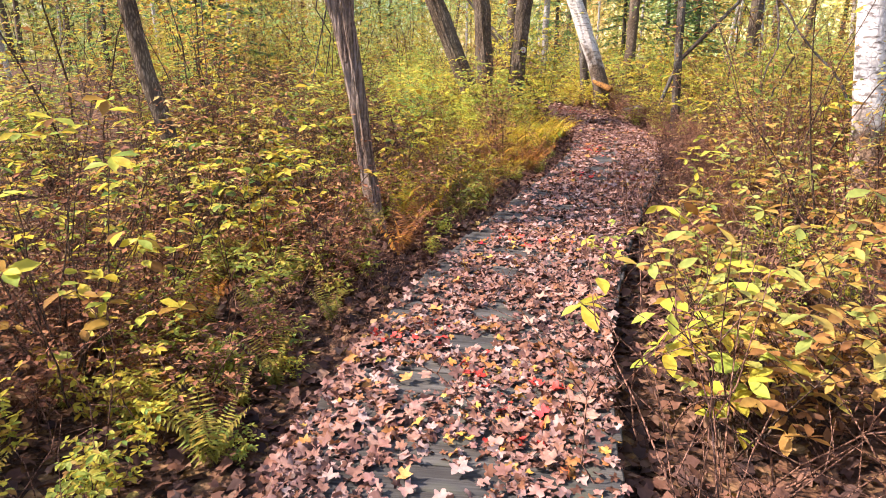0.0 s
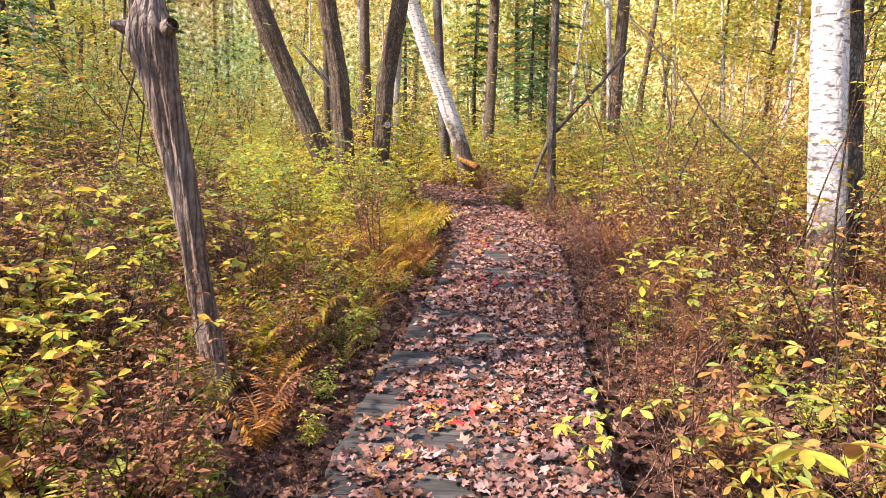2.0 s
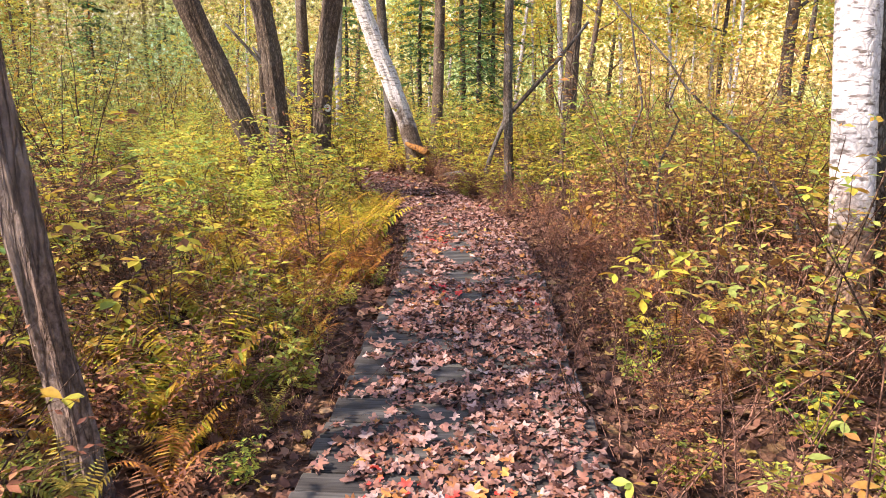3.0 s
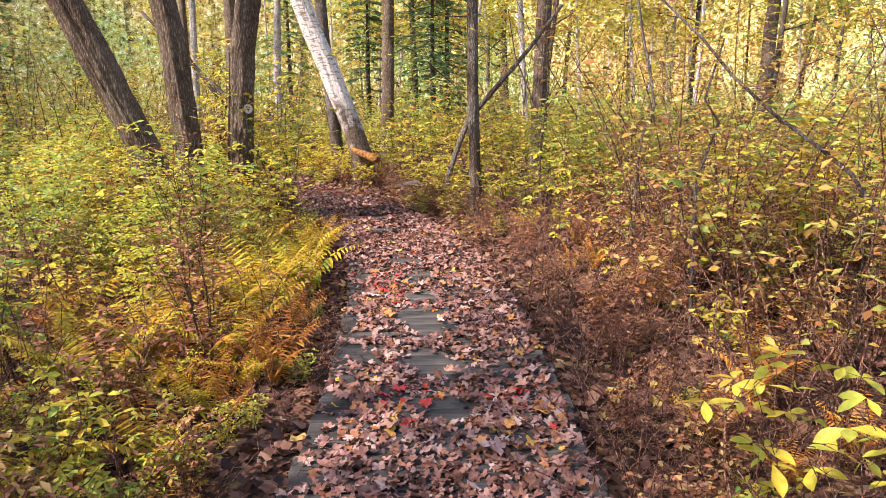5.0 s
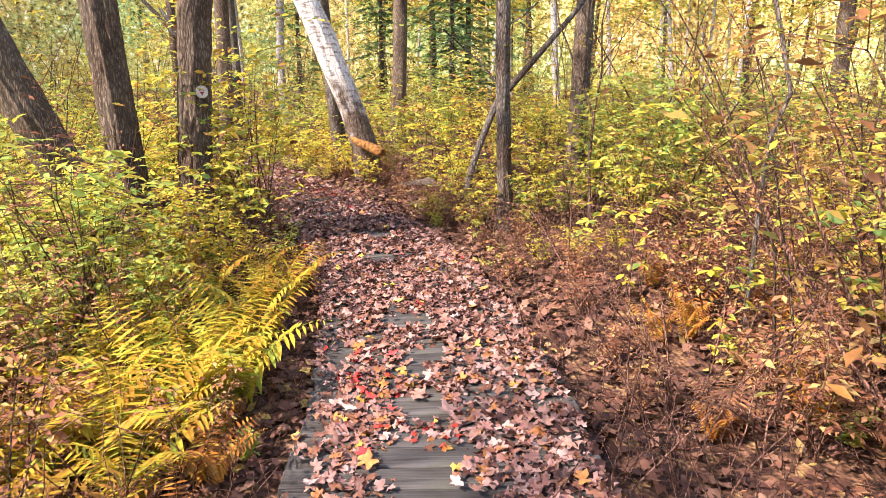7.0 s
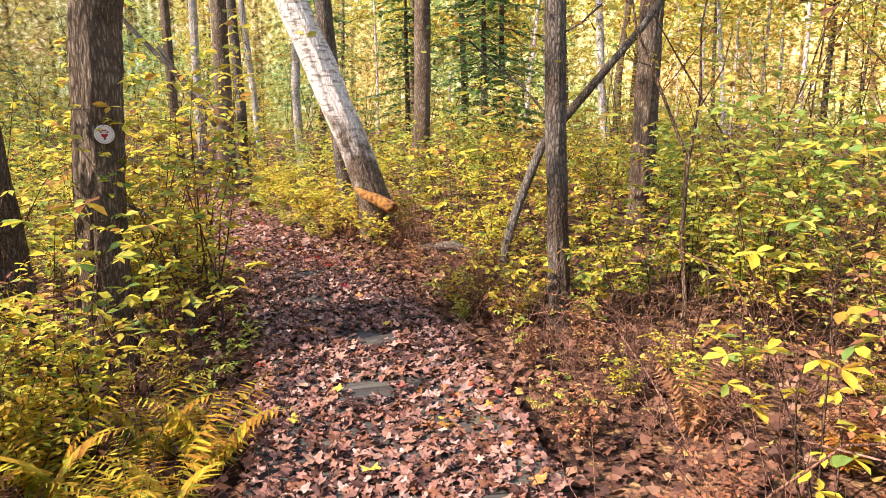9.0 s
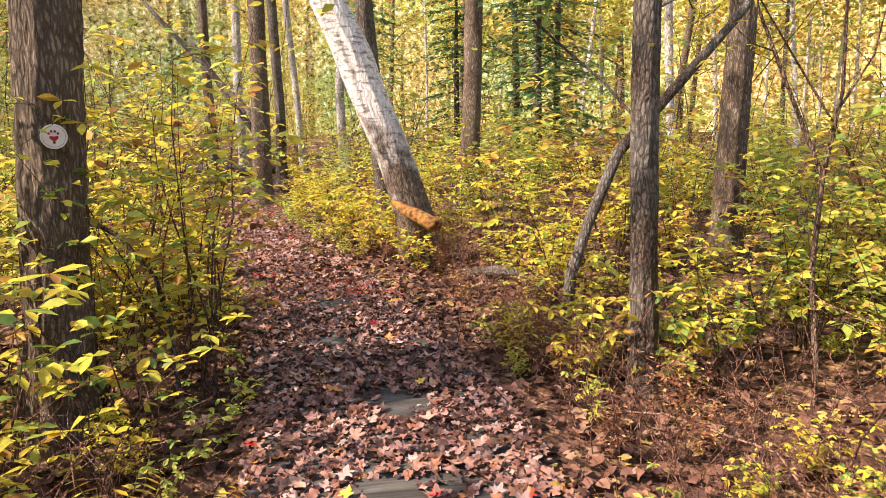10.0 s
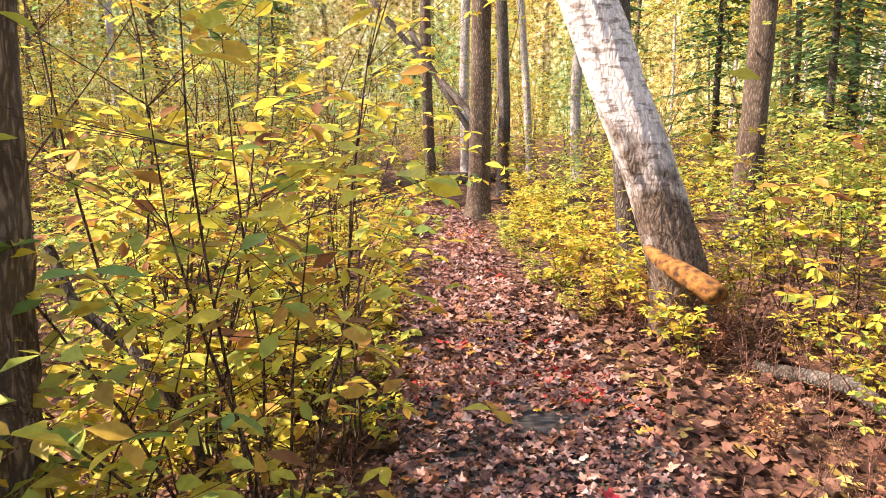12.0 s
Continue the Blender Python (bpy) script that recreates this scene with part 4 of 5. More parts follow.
bare_brush = [shrub("bare_brush", 270 + k, 1.9, 10, DRY, "dense twiggy brown bush that has shed most leaves", 0.06, 4, spread=0.6, shape=SMALL, whorl=2, joined=True) for k in range(2)]
tall_brush = [shrub("tall_brush", 260 + k, 2.3, 9, ORANGE, "tall tangle of tan leafless stems with few browning leaves", 0.07, 3, bark=DRY_TWIG, spread=0.7, shape=SMALL, whorl=3, joined=True) for k in range(3)]
for k in bare_brush + tall_brush + tall_yellow + low_yellow + young_tree + tall_leafy + leafy_green + stem_shrub + big_leaf + spindly + thicket + broadleaf + orange_shrub + green_shrub + sapling + dry_kind:
    tagged(k, group=k.name.split(".")[0].replace("_", " ") + "s of the undergrowth")


def grow(kinds_, count, where, lo, hi, clear=0.85, gap=0.0):
    """Plants scattered over a stretch: where gives the distance from the walk's middle and the range of y."""
    r = random.Random(str(where) + kinds_[0].name)
    done, tries = [], 0
    while len(done) < count and tries < count * 30:
        tries += 1
        u, y = r.uniform(*where[0]), r.uniform(*where[1])
        x = float(cx(y)) + u
        if abs(u) < clear or any((x - a_) ** 2 + (y - b_) ** 2 < gap * gap for a_, b_ in done):
            continue
        done.append((x, y))
        plant(kinds_[r.randrange(len(kinds_))], x, y, r.uniform(lo, hi), USED)


# left of the walk
grow(bare_brush, 30, ((-5.0, -1.3), (1.5, 11)), 0.5, 0.95, 1.3, 0.4)
grow(spindly, 20, ((-4.2, -1.4), (1.8, 5.6)), 0.75, 1.15, 1.35, 0.4)
grow(spindly, 10, ((-4.2, -2.0), (5.6, 8)), 0.75, 1.1, 1.9, 0.4)
grow(low_yellow, 12, ((-4.0, -1.6), (1.2, 6.5)), 0.5, 0.9, 1.6, 0.3)
grow(dry_kind, 14, ((-2.4, -0.9), (2.5, 6.0)), 0.6, 1.0, 0.95, 0.25)
grow(fern_g, 8, ((-1.9, -0.9), (1.7, 3.3)), 0.5, 0.8, 0.9, 0.25)
grow(green_shrub, 8, ((-1.8, -0.85), (1.6, 3.2)), 0.5, 0.8, 0.85, 0.3)
grow(low_yellow, 7, ((-1.9, -1.0), (1.7, 3.4)), 0.4, 0.65, 1.0, 0.35)
grow(fern_o, 6, ((-2.2, -1.3), (3.0, 5.0)), 0.4, 0.6, 1.0, 0.3)
grow(low_yellow, 8, ((-4.0, -2.2), (6, 11)), 0.7, 1.1, 1.0, 0.3)
grow(green_shrub, 30, ((-2.4, -0.8), (1.4, 8)), 0.6, 1.1, 0.9, 0.3)
grow(dry_kind, 24, ((-4, -0.9), (1.5, 11)), 0.7, 1.2, 1.0, 0.3)
grow(stalks, 30, ((-4, -1.2), (1.0, 12)), 0.7, 1.2, 1.2, 0.35)
grow(fern_g, 14, ((-2.2, -0.85), (1.5, 8)), 0.6, 1.0, 0.95, 0.35)
grow(stalks, 20, ((-1.15, -0.76), (3.5, 11.5)), 0.4, 0.6, 0.78, 0.22)
grow(green_shrub, 12, ((-1.2, -0.78), (4.5, 11)), 0.4, 0.7, 0.8, 0.3)
grow(fern_o, 24, ((-2.6, -0.9), (4.5, 11.2)), 0.5, 1.0, 1.0, 0.26)
grow(dry_kind, 8, ((-2.6, -0.85), (5.0, 11.2)), 0.5, 0.8, 0.9, 0.26)
grow(stalks, 10, ((-2.2, -0.85), (4.5, 11.5)), 0.5, 0.8, 0.9, 0.28)
grow(fern_y, 14, ((-2.2, -0.95), (5.6, 9.2)), 0.45, 0.8, 1.0, 0.3)
grow(low_yellow, 14, ((-2.4, -1.0), (6.5, 10.5)), 0.4, 0.75, 1.0, 0.35)
grow(fern_y, 16, ((-2.6, -1.1), (9.0, 12.2)), 0.6, 0.95, 1.1, 0.3)
for x, y, k in ((1.97, 11.85, 0.8), (1.86, 11.4, 0.75), (1.72, 12.0, 0.8), (1.15, 9.75, 0.75), (1.35, 10.35, 0.8), (1.55, 10.95, 0.8), (0.9, 10.4, 0.85), (1.1, 11.1, 0.85), (1.72, 11.45, 0.6)):
    plant(fern_y[rng.randrange(2)], x, y, k, USED)
for x, y, k in ((0.95, 9.1, 0.75), (0.75, 8.45, 0.7), (1.5, 10.55, 0.8), (1.1, 8.9, 0.6)):
    plant(fern_o[rng.randrange(2)], x, y, k, USED)
grow(fern_y, 9, ((-2.3, -1.0), (8.6, 11.2)), 0.75, 1.0, 1.0, 0.4)
grow(leafy_green, 14, ((-2.6, -0.95), (7.6, 11.2)), 0.3, 0.45, 1.0, 0.4)
grow(tall_yellow, 12, ((-2.6, -1.2), (10.2, 12.4)), 0.55, 0.75, 1.3, 0.4)
for x, y, k in ((-0.25, 12.35, 1.5), (0.52, 12.0, 1.35), (0.3, 11.7, 1.15), (0.66, 12.05, 1.2), (1.12, 12.35, 0.66), (0.0, 12.2, 1.35), (-0.5, 11.9, 1.25), (0.4, 12.5, 1.35), (-0.9, 12.4, 1.3), (0.35, 11.0, 0.65), (0.85, 11.3, 0.62), (-0.2, 11.2, 0.8), (0.1, 10.6, 0.6), (-1.2, 11.4, 0.85), (1.75, 12.9, 0.55), (0.95, 13.0, 0.85)):
    plant(leafy_green[rng.randrange(2)], x, y, k, USED)
for x, y, k in ((1.05, 8.5, 0.95), (1.2, 8.95, 1.0), (0.88, 8.9, 0.9), (1.32, 9.4, 1.0), (0.8, 8.2, 0.8), (0.55, 8.6, 0.9), (0.4, 7.9, 0.7)):
    plant(fern_o[rng.randrange(2)], x, y, k, USED)
for x, y, k in ((1.5, 10.1, 0.95), (1.3, 9.95, 1.05), (1.62, 10.65, 0.95), (1.0, 9.7, 1.0), (0.6, 9.3, 0.95)):
    plant(fern_y[rng.randrange(2)], x, y, k, USED)
grow(orange_shrub, 10, ((-5, -1.6), (0.6, 7)), 0.7, 1.0, 1.6, 0.5)
grow(bare_brush, 16, ((-6, -2.2), (5, 13)), 0.6, 1.0, 2.2, 0.5)
grow(tall_yellow, 28, ((-8, -2.4), (6, 13.5)), 0.7, 1.15, 2.3, 0.5)
grow(low_yellow, 9, ((-3, -0.95), (11.0, 15)), 0.4, 0.6, 1.0, 0.33)
grow(tall_yellow, 40, ((-5, -1.0), (13.6, 23)), 0.7, 1.25, 1.1, 0.45)
grow(sapling, 14, ((-3, -0.9), (12.5, 20)), 0.7, 1.1, 1.1, 0.5)
grow(spindly, 9, ((-1.7, -0.8), (12.4, 17.5)), 0.7, 1.1, 0.85, 0.28)
grow(green_shrub, 6, ((-1.3, -0.72), (11.5, 17.5)), 0.5, 0.8, 0.75, 0.25)
grow(stalks, 14, ((-1.7, -1.0), (11.5, 18)), 0.6, 1.0, 1.05, 0.3)
grow(low_yellow, 24, ((-1.5, -0.7), (15.0, 23)), 0.5, 0.95, 0.75, 0.3)
for x, y, k in ((1.98, 13.8, 0.85), (1.55, 14.3, 1.05), (1.9, 14.9, 0.95), (1.6, 15.7, 1.0), (1.1, 14.9, 1.05), (1.4, 16.4, 1.0)):
    plant(stem_shrub[0], x, y, k, USED)
for x, y, k in ((1.85, 13.95, 0.8), (1.5, 14.35, 0.85), (1.6, 15.3, 0.85), (1.15, 11.9, 0.5), (0.85, 12.3, 0.6), (1.0, 15.0, 1.0), (0.4, 12.2, 0.75)):
    plant(tall_leafy[1], x, y, k, USED)
for x, y, k in ((4.8, 13.3, 0.7), (5.3, 12.5, 0.75), (5.6, 13.6, 0.8), (4.5, 15.0, 0.7), (4.9, 16.0, 0.8), (4.3, 17.2, 0.8), (6.2, 12.8, 0.8)):
    plant(tall_leafy[rng.randrange(2)], x, y, k, USED)
# beyond the bend, then low green growth by the planks and right of the walk
grow(tall_yellow, 16, ((-3.0, 0.6), (23.5, 27.5)), 0.7, 1.1, 0.0, 0.45)
for x, y, k in ((-1.15, 4.15, 1.0), (-1.4, 4.4, 1.1), (-1.05, 4.65, 0.9), (-1.5, 3.9, 1.0)):
    plant(green_shrub[rng.randrange(3)], x, y, k, USED)
for x, y, k in ((1.22, 2.55, 1.0), (1.75, 2.9, 1.0), (2.0, 2.3, 1.05), (1.65, 4.0, 0.8)):
    plant(orange_shrub[rng.randrange(3)], x, y, k, USED)
for x, y, k in ((1.3, 3.5, 0.6), (1.6, 3.9, 0.7), (-1.3, 4.9, 1.0), (-1.1, 3.0, 0.7), (3.85, 12.9, 0.55), (1.85, 12.2, 0.5), (1.95, 12.75, 0.55), (3.6, 11.9, 0.5), (1.2, 4.6, 0.9), (2.12, 13.45, 0.6), (2.06, 12.95, 0.6), (2.05, 14.3, 0.5), (3.75, 14.1, 0.5)):
    plant(broadleaf[rng.randrange(2)], x, y, k, USED)
plant(big_leaf[0], 1.2, 2.85, 1.0, USED)
plant(big_leaf[1], 2.5, 6.3, 0.8, USED)
grow(orange_shrub, 7, ((1.3, 3.4), (2.6, 6.2)), 0.6, 0.85, 1.1, 0.35)
grow(green_shrub, 12, ((0.95, 2.4), (3.0, 7)), 0.5, 0.9, 0.95, 0.35)
grow(stalks, 40, ((0.98, 4.5), (1.5, 12.5)), 0.8, 1.3, 1.05, 0.25)
grow(fern_rust, 40, ((1.0, 4.2), (4.5, 11.8)), 0.4, 0.75, 1.05, 0.3)
grow(fern_rust, 16, ((-2.8, -0.95), (4.0, 9.5)), 0.45, 0.8, 1.0, 0.3)
grow(stalks, 24, ((0.8, 1.5), (4.0, 12.5)), 0.55, 0.85, 0.85, 0.25)
grow(dry_kind, 12, ((0.8, 1.3), (4.5, 12.0)), 0.4, 0.7, 0.85, 0.25)
grow(dry_kind, 50, ((1.0, 5), (2, 12.5)), 0.7, 1.4, 1.05, 0.25)
grow(low_yellow, 13, ((1.1, 4), (4.5, 9.6)), 0.4, 0.8, 1.1, 0.35)
grow(green_shrub, 8, ((0.95, 3.5), (6, 9.8)), 0.4, 0.8, 1.0, 0.35)
grow(fern_o, 18, ((1.1, 3.5), (6.5, 10.2)), 0.6, 1.0, 1.15, 0.35)
for x, y, k in ((4.45, 10.9, 0.9), (5.6, 10.9, 1.0), (4.3, 10.3, 0.85), (3.95, 9.0, 0.8), (4.9, 10.2, 0.9), (3.9, 10.1, 0.7)):
    plant(fern_o[rng.randrange(2)], x, y, k, USED)
grow(tall_brush, 38, ((1.7, 5.0), (4.8, 12.5)), 0.6, 1.15, 1.6, 0.4)
grow(tall_brush, 14, ((-4.5, -2.2), (2.5, 8)), 0.5, 0.8, 2.1, 0.5)
grow(sapling, 22, ((1.5, 7), (4, 16)), 0.7, 1.2, 1.5, 0.4)
grow(spindly, 24, ((1.3, 5), (5.5, 17)), 0.7, 1.25, 1.3, 0.35)
grow(stalks, 26, ((0.95, 1.8), (11.5, 18)), 0.6, 1.0, 1.0, 0.28)
grow(dry_kind, 14, ((0.95, 1.6), (11.5, 18)), 0.5, 0.8, 0.95, 0.28)
grow(tall_yellow, 60, ((2.6, 10), (3.5, 16)), 0.9, 1.5, 2.4, 0.55)
grow(low_yellow, 30, ((0.95, 4.5), (13.2, 17)), 0.7, 1.2, 1.0, 0.3)
grow(low_yellow, 5, ((1.2, 2.6), (11.2, 13.2)), 0.4, 0.7, 1.2, 0.3)
grow(dry_kind, 8, ((3.0, 4.8), (10.8, 13.2)), 0.5, 0.9, 1.0, 0.3)
grow(green_shrub, 9, ((0.9, 3), (12.6, 15)), 0.6, 1.0, 0.9, 0.35)
grow(low_yellow, 22, ((0.7, 1.5), (17.0, 23)), 0.6, 1.1, 0.75, 0.3)
grow(tall_yellow, 60, ((1.1, 9), (16.9, 25)), 0.7, 1.35, 1.05, 0.5)
# behind and aside
grow(tall_yellow, 16, ((-7, -1.4), (-5, 2.5)), 0.6, 1.0, 1.4, 0.6)
grow(tall_yellow, 18, ((1.8, 9), (-5, 4)), 0.6, 1.0, 1.8, 0.6)
grow(dry_kind, 12, ((1.0, 6), (-4, 3)), 0.7, 1.2, 1.0, 0.4)
grow(low_yellow, 16, ((3, 8), (3, 11)), 0.7, 1.2, 1.0, 0.5)
# beyond
grow(young_tree, 60, ((-13, 15), (17.5, 34)), 0.7, 1.15, 1.5, 0.9)
grow(young_tree, 26, ((-14, -3.2), (6, 18)), 0.6, 1.0, 3.0, 1.0)
grow(young_tree, 34, ((3.2, 14), (5, 18)), 0.5, 0.95, 3.0, 1.0)
grow(thicket, 60, ((-14, 16), (21, 32)), 0.5, 0.9, 1.3, 0.7)
grow(thicket, 44, ((-12, -2.5), (11, 24)), 0.45, 0.8, 2.4, 0.7)
grow(thicket, 38, ((3.5, 14), (14, 26)), 0.45, 0.8, 3.4, 0.7)
grow(thicket, 44, ((-24, 26), (30, 46)), 0.9, 1.5, 1.4, 1.0)
grow(thicket, 24, ((-18, -4), (-4, 24)), 0.7, 1.2, 4, 1.0)
grow(thicket, 22, ((6, 20), (-4, 24)), 0.7, 1.2, 6, 1.0)
grow(young_tree, 26, ((-9, -1.4), (22.5, 31)), 0.6, 1.0, 1.3, 0.8)
grow(thicket, 34, ((-8, 3), (26, 35)), 0.6, 1.0, 0.0, 0.7)
grow(young_tree, 50, ((-16, 22), (30, 46)), 0.9, 1.5, 0.0, 1.2)
# plants that lean over the trail past the boards
grow(green_shrub, 16, ((0.5, 0.95), (16.9, 22)), 0.5, 0.85, 0.55, 0.28)
grow(low_yellow, 10, ((-0.95, -0.6), (16.5, 22)), 0.4, 0.7, 0.6, 0.3)


# ---- trail marker, stub, boughs, logs ----
def disc_bm(radius, depth, seg=40, bevel=0.0015):
    bm = bmesh.new()
    bmesh.ops.create_cone(bm, cap_ends=True, segments=seg, radius1=radius, radius2=radius, depth=depth)
    if bevel:
        bmesh.ops.bevel(bm, geom=[e for e in bm.edges if abs(e.verts[0].co.z - e.verts[1].co.z) < 1e-6], offset=bevel, segments=1, affect="EDGES")
    return bm


def part(name, bm, material, parent, label=""):
    me = bpy.data.meshes.new(name)
    bm.to_mesh(me)
    bm.free()
    return link_mesh(name, me, parent, label, material)


def trail_marker(m):
    t = tagged(new("trail_marker"), "round white trail marker with a red paw, nailed to a tree", "trail marker")
    t.matrix_basis = m
    part("disc", disc_bm(0.054, 0.004), plain("marker_white", (0.66, 0.62, 0.55), 0.5), t)
    toe_red = plain("marker_dark_red", (0.30, 0.03, 0.03), 0.45)
    red, black = plain("marker_red", (0.55, 0.03, 0.04), 0.45), plain("marker_black", (0.03, 0.025, 0.025), 0.5)
    ring = bmesh.new()
    for r0 in (0.045, 0.0462):
        bmesh.ops.create_circle(ring, segments=48, radius=r0)
    bmesh.ops.bridge_loops(ring, edges=ring.edges[:])
    for v in ring.verts:
        v.co.z = 0.0028
    part("printed_ring", ring, black, t)
    pad = bmesh.new()
    out = []
    for k in range(28):
        a_ = 2 * math.pi * k / 28
        out.append(pad.verts.new((0.00115 * 16 * math.sin(a_) ** 3, 0.00095 * (13 * math.cos(a_) - 5 * math.cos(2 * a_) - 2 * math.cos(3 * a_)) - 0.008, 0.0032)))
    pad.faces.new(out)
    bmesh.ops.solidify(pad, geom=pad.faces[:], thickness=0.0008)
    part("pad", pad, red, t, "red heart-shaped pad")
    for x, y_, mat in ((-0.019, 0.013, black), (-0.008, 0.022, black), (0.006, 0.022, black), (0.017, 0.013, black), (0.0, -0.026, black)):
        mat = black if y_ < 0 else toe_red
        toe = disc_bm(0.0055, 0.0012, 14, 0)
        for v in toe.verts:
            v.co += Vector((x, y_, 0.003))
        part("toe", toe, mat, t)
    return t


trail_marker(look((1.475, 13.335, 1.355), (2.3, 10.6, 1.42)) @ pose(0, 0, 0, 0, 180, 0))


def log_thing(name, path, mat, label, category, sides=12, seed=0):
    v, f = tubes([path], sides)
    v = np.array([(x + 0.012 * noise.noise((x * 9, y_ * 9, z * 9 + seed)), y_ + 0.012 * noise.noise((x * 9 + 5, y_ * 9, z * 9)), z + 0.014 * noise.noise((x * 8, y_ * 8 + 3, z * 8))) for x, y_, z in v])
    n = len(path)
    bm = bmesh.new()
    vs = [bm.verts.new(p) for p in v]
    for q_ in f:
        bm.faces.new([vs[k] for k in q_])
    bm.faces.new(vs[:sides][::-1])
    bm.faces.new(vs[(n - 1) * sides:])
    bmesh.ops.recalc_face_normals(bm, faces=bm.faces[:])
    for fc in bm.faces:
        fc.smooth = len(fc.verts) == 4
    ob = part(name, bm, mat, None)
    return tagged(ob, label, category)


def rotten_mat():
    m, nt, b = base_mat("rotten_orange_wood", 0.95)
    n = tex(nt, "ShaderNodeTexNoise", 22.0, 6.0)
    c = ramp(nt, [(0.35, (0.06, 0.03, 0.015)), (0.5, (0.20, 0.088, 0.022)), (0.68, (0.29, 0.15, 0.035))], n.outputs["Fac"])
    nt.links.new(c, b.inputs["Base Color"])
    bump(nt, b, n.outputs["Fac"], 0.8, 0.02)
    return m


ROTTEN = rotten_mat()


def track(*pts):
    return [(np.array(p[:3], dtype=float), p[3]) for p in pts]


log_thing("log_stub", track((3.46, 16.5, 0.64, 0.035), (3.52, 16.35, 0.60, 0.05), (3.60, 16.2, 0.56, 0.062), (3.68, 16.08, 0.52, 0.07), (3.74, 16.0, 0.49, 0.072), (3.76, 15.97, 0.48, 0.05)), ROTTEN, "broken stub of rotten orange wood on the pale tree", "log")
log_thing("leaning_bough", track((4.42, 14.6, -0.1, 0.045), (4.46, 14.6, 0.3, 0.042), (4.58, 14.6, 0.67, 0.04), (4.80, 14.6, 1.17, 0.04), (5.33, 14.65, 1.70, 0.036), (5.8, 14.7, 2.18, 0.034), (6.5, 14.9, 2.9, 0.025)), BARK_DARK, "bare bough leaning across the undergrowth", "branch", seed=2)
log_thing("leaning_bough", track((0.2, 23.6, 3.5, 0.03), (0.62, 23.5, 3.0, 0.04), (1.24, 23.5, 2.29, 0.048), (1.91, 23.0, 1.57, 0.05), (2.0, 22.75, 1.42, 0.05)), BARK_DARK, "dead bough propped against the grey tree", "branch", seed=3)
log_thing("leaning_bough", track((0.9, 23.7, 2.9, 0.04), (1.5, 23.4, 1.9, 0.045), (1.95, 22.9, 1.25, 0.045)), BARK_DARK, "thin dead bough propped against the grey tree", "branch", seed=4)
log_thing("fallen_log", track((0.6, 24.6, 0.52, 0.10), (1.2, 24.4, 0.48, 0.11), (1.9, 24.2, 0.47, 0.1), (2.4, 24.1, 0.5, 0.08)), BARK_DARK, "fallen log lying across the trail", "log", seed=5)
log_thing("fallen_log", track((4.05, 16.2, 0.0, 0.045), (4.3, 15.6, 0.12, 0.045), (4.45, 15.1, 0.05, 0.04)), BARK_DARK, "short dark rotting log beside the pale tree", "log", seed=6)

def bent_stick(label, mat, *pts):
    v, f = tubes([track(*pts)], 6)
    return tagged(link_mesh("bare_branch", poly_mesh("bare_branch", v, f, True), None, "", mat), label, "branch", "bare branches")


bent_stick("dark bare branch arching over the brush", BARK_DARK, (3.9, 9.9, 2.7, 0.0090), (4.08, 9.26, 2.15, 0.0105), (4.17, 8.94, 1.87, 0.0112), (4.18, 8.65, 1.62, 0.0120), (4.27, 8.34, 1.36, 0.0135), (4.34, 8.04, 1.17, 0.0142), (4.33, 7.79, 1.03, 0.0150), (4.35, 7.3, 0.5, 0.0165), (4.4, 7.1, -0.1, 0.0180))
bent_stick("crooked dark bare stem in the brush", BARK_DARK, (4.5, 9.1, 1.9, 0.0060), (4.21, 8.93, 1.46, 0.0090), (4.29, 8.86, 1.3, 0.0105), (4.04, 8.76, 0.9, 0.0112), (3.92, 8.61, 0.54, 0.0120), (3.9, 8.55, -0.1, 0.0135))
bent_stick("crooked dark sapling with a dead leaf", BARK_DARK, (4.6, 10.4, 2.6, 0.0090), (4.62, 10.24, 1.99, 0.0135), (4.65, 10.17, 1.74, 0.0150), (4.63, 10.08, 1.54, 0.0128), (4.6, 10.0, 1.4, 0.0128), (4.48, 9.99, 1.15, 0.0120), (4.42, 9.95, 0.9, 0.0135), (4.4, 9.95, -0.1, 0.0150))
bent_stick("thin dark vine hanging beside the dead trunk", BARK_DARK, (-0.9, 6.0, 2.1, 0.0060), (-0.94, 6.0, 1.76, 0.0060), (-1.01, 5.94, 1.45, 0.0053), (-1.07, 5.89, 1.16, 0.0037))
bent_stick("thin dark vine hanging beside the dead trunk", BARK_DARK, (-1.0, 6.3, 2.5, 0.0060), (-1.03, 6.2, 1.97, 0.0067), (-1.06, 6.16, 1.73, 0.0060), (-0.94, 6.14, 1.53, 0.0053), (-1.0, 6.13, 1.18, 0.0037))
bent_stick("bent dark bough reaching from behind the marked tree", BARK_DARK, (1.3, 13.95, 1.1, 0.0150), (1.39, 13.91, 0.94, 0.0150), (1.59, 13.86, 0.82, 0.0142), (1.75, 13.84, 0.6, 0.0135), (1.81, 13.83, 0.32, 0.0135), (1.83, 13.83, -0.1, 0.0150))
bent_stick("bleached pale stick standing in the brush", DRY_TWIG, (3.36, 9.55, 0.36, 0.0060), (3.39, 9.52, 0.27, 0.0075), (3.44, 9.47, 0.13, 0.0090), (3.48, 9.4, -0.12, 0.0090))
bent_stick("bleached pale stick standing in the brush", DRY_TWIG, (3.52, 9.6, 0.42, 0.0053), (3.5, 9.5, 0.2, 0.0067), (3.5, 9.42, -0.12, 0.0075))
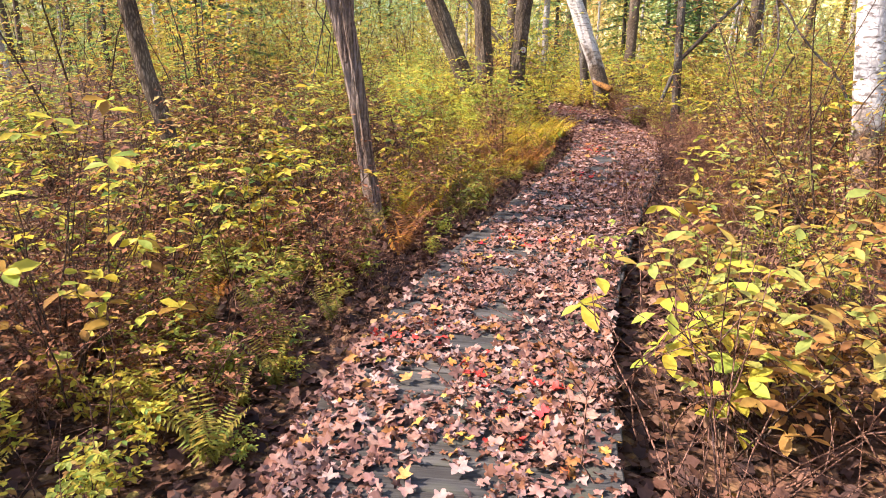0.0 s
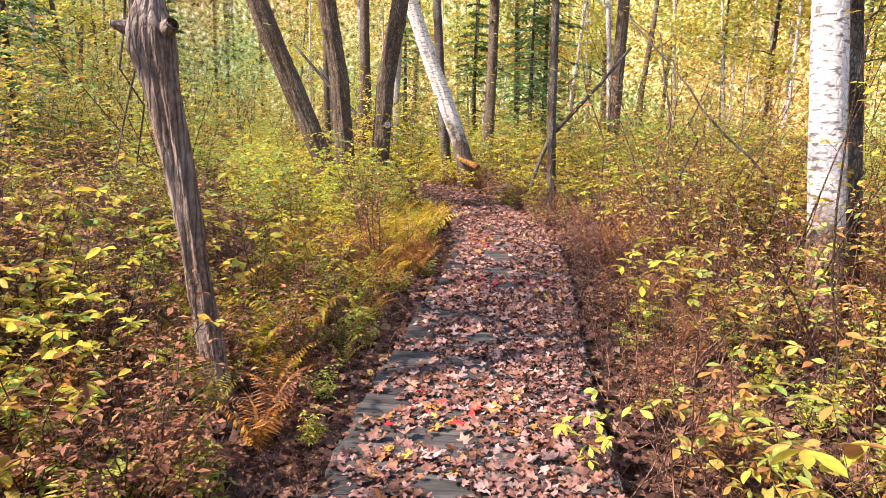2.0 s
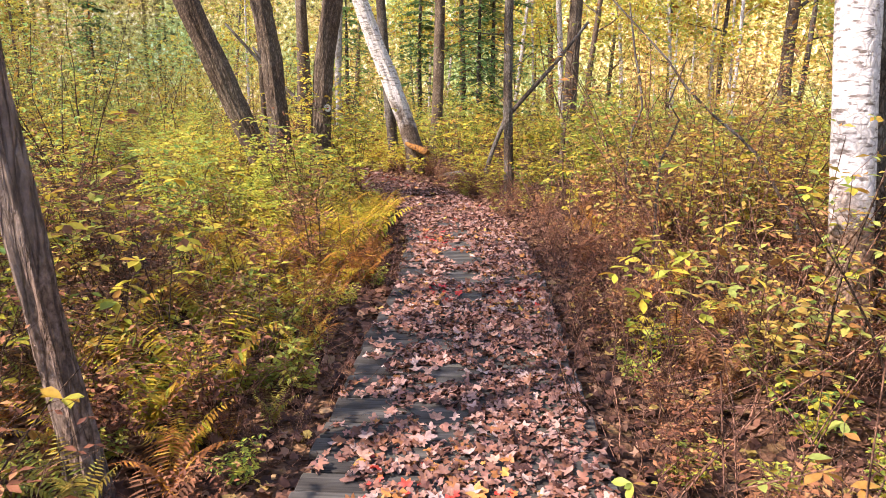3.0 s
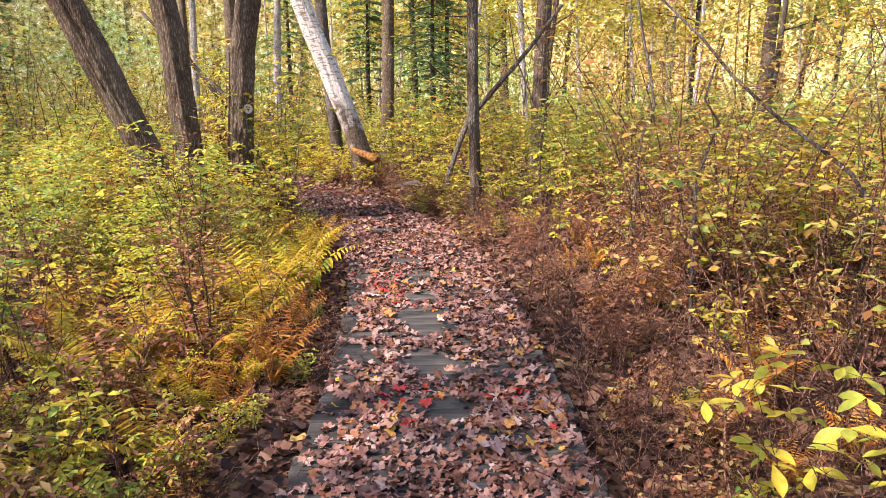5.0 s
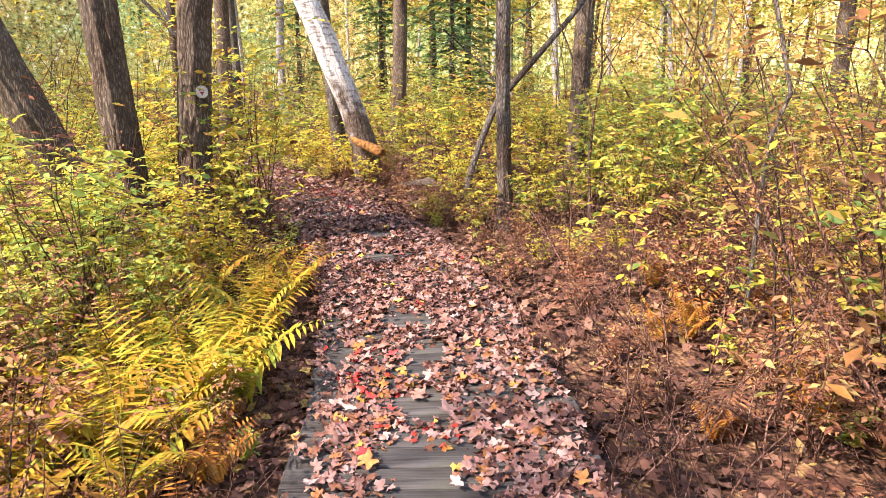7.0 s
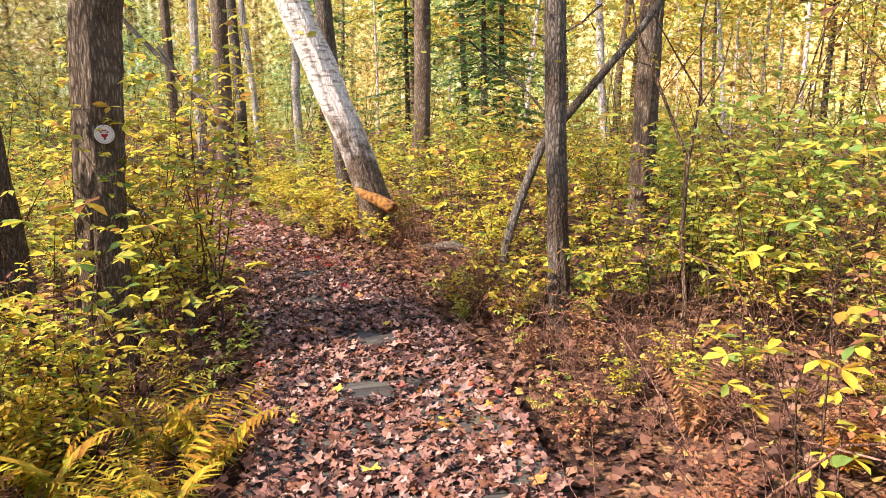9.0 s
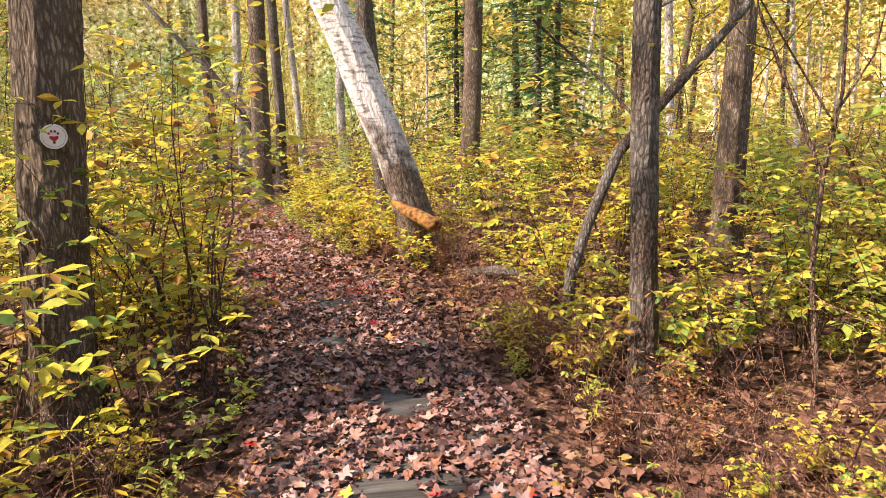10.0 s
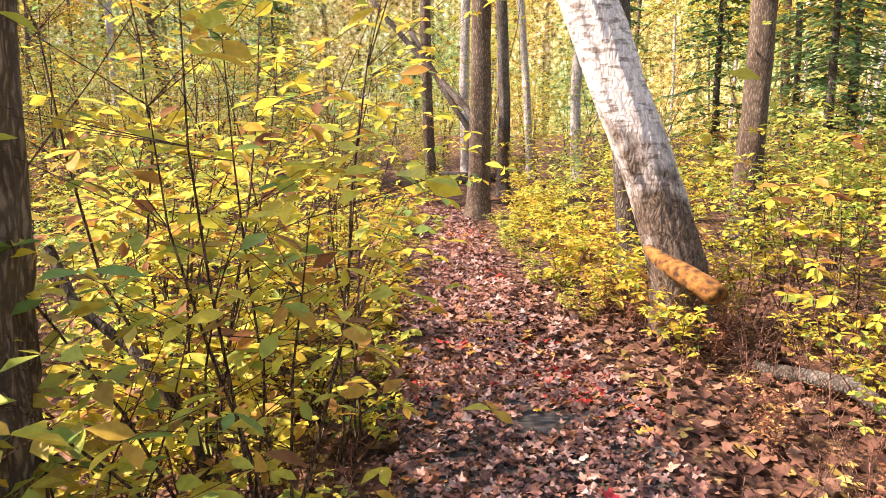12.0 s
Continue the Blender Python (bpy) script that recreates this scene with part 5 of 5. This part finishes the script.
v, f = tubes([track((5.1, 12.88, -0.1, 0.018), (5.12, 12.92, 0.15, 0.017), (5.16, 13.05, 0.6, 0.016), (5.21, 13.09, 1.1, 0.014), (5.07, 13.22, 1.55, 0.011), (4.89, 13.3, 2.01, 0.009), (4.8, 13.35, 2.6, 0.005)),
              track((5.21, 13.09, 1.08, 0.012), (5.26, 13.06, 1.54, 0.010), (5.22, 13.04, 1.98, 0.008), (5.32, 13.0, 2.7, 0.005)),
              track((5.25, 13.06, 1.45, 0.006), (5.42, 13.05, 1.72, 0.005), (5.52, 13.1, 2.0, 0.003)), track((5.0, 13.26, 1.75, 0.005), (4.82, 13.2, 1.78, 0.004), (4.66, 13.2, 1.9, 0.002))], 7)
tagged(link_mesh("forked_sapling", poly_mesh("forked_sapling", v, f, True), None, "", TWIG), "bare forked grey-brown sapling in the brown undergrowth", "sapling")
for k in range(16):
    y = rng.uniform(3.5, 12.5)
    x = float(cx(y)) + rng.uniform(0.95, 3.2)
    z, a_ = float(land(x, y)), rng.uniform(0, 6.28)
    pts = [(x, y, z - 0.05, 0.007)]
    for q_ in range(1, 6):
        pts.append((x + math.cos(a_) * 0.22 * q_ + rng.gauss(0, 0.03), y + math.sin(a_) * 0.22 * q_ + rng.gauss(0, 0.03), z + 0.75 * math.sin(q_ / 5 * 2.2) * rng.uniform(0.8, 1.1), 0.006 - 0.0008 * q_))
    bent_stick("thin tan dead cane arching through the brush", DRY_TWIG, *pts)


# ---- far woods ----
def far_woods(seed, n, per, leaf, side):
    """Clumps of small leaves among the far trunks, thinner aloft so that the sky shows through."""
    q = np.random.default_rng(seed)
    ang = q.uniform(-2.2, 2.2, n)
    rad = np.sqrt(q.uniform(17 ** 2, 58 ** 2, n))
    z = q.uniform(0.1, 1, n) ** 1.2 * (2.5 + rad * 0.2)
    c = np.stack([2 + rad * np.sin(ang), 8 + rad * np.cos(ang), z], axis=1)
    drift = np.sin(c[:, 0] * 0.55 + 1.3) + np.sin(c[:, 1] * 0.4 + c[:, 2] * 0.8) + q.normal(0, 0.7, n)
    keep = (np.abs(c[:, 0] - cx(np.clip(c[:, 1], -9, 40))) > 2.2) & (drift * side > -0.2)
    c = c[keep]
    pl = np.repeat(c, per, axis=0) + q.normal(0, 1, (len(c) * per, 3)) * np.array([0.7, 0.7, 0.35])
    m = len(pl)
    f = q.normal(0, 1, (m, 3))
    f[:, 2] *= 0.4
    up = q.normal(0, 0.5, (m, 3))
    up[:, 2] += 1
    v, fc = scatter(SMALL, pl, turn_matrices(f, up), q.uniform(0.12, 0.28, m))
    return link_mesh("far_woods", poly_mesh("far_woods", v, fc), None, "", leaf)


tagged(far_woods(77, 2900, 20, CANOPY, 1), "distant autumn foliage of yellow leaves", "woods", kind="stuff")
tagged(far_woods(78, 2400, 20, CANOPY_GREEN, -1), "distant foliage of green and yellow leaves", "woods", kind="stuff")


def backdrop_mat():
    m, nt, b = base_mat("woods_backdrop", 1.0)
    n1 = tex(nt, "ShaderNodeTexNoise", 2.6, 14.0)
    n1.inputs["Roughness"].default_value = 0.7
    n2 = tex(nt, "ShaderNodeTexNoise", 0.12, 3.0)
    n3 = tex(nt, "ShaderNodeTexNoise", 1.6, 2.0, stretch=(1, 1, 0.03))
    # the palest stops paint bright sky between the leaves
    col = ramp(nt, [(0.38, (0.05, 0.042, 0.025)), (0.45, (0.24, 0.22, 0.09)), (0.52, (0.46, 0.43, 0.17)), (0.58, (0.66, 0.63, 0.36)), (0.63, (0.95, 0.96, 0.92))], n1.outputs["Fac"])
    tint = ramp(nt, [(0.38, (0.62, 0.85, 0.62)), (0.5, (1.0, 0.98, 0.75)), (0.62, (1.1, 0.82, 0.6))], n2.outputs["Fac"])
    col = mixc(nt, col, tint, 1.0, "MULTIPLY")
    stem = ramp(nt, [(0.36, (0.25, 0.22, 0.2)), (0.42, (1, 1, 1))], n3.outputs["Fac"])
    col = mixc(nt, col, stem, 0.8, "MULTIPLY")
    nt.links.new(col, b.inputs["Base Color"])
    # faint emission brightens the painted sheet; no lamp stands there
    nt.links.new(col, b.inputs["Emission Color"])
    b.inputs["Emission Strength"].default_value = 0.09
    return m


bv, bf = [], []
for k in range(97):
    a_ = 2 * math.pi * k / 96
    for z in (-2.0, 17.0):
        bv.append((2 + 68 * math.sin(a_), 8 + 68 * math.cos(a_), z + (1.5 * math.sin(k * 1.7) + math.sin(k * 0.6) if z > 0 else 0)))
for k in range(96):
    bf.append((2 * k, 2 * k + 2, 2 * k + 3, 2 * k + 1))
tagged(link_mesh("backdrop", poly_mesh("backdrop", bv, bf), None, "", backdrop_mat()), "painted, faintly glowing backdrop of the autumn woods", "backdrop", kind="structure")
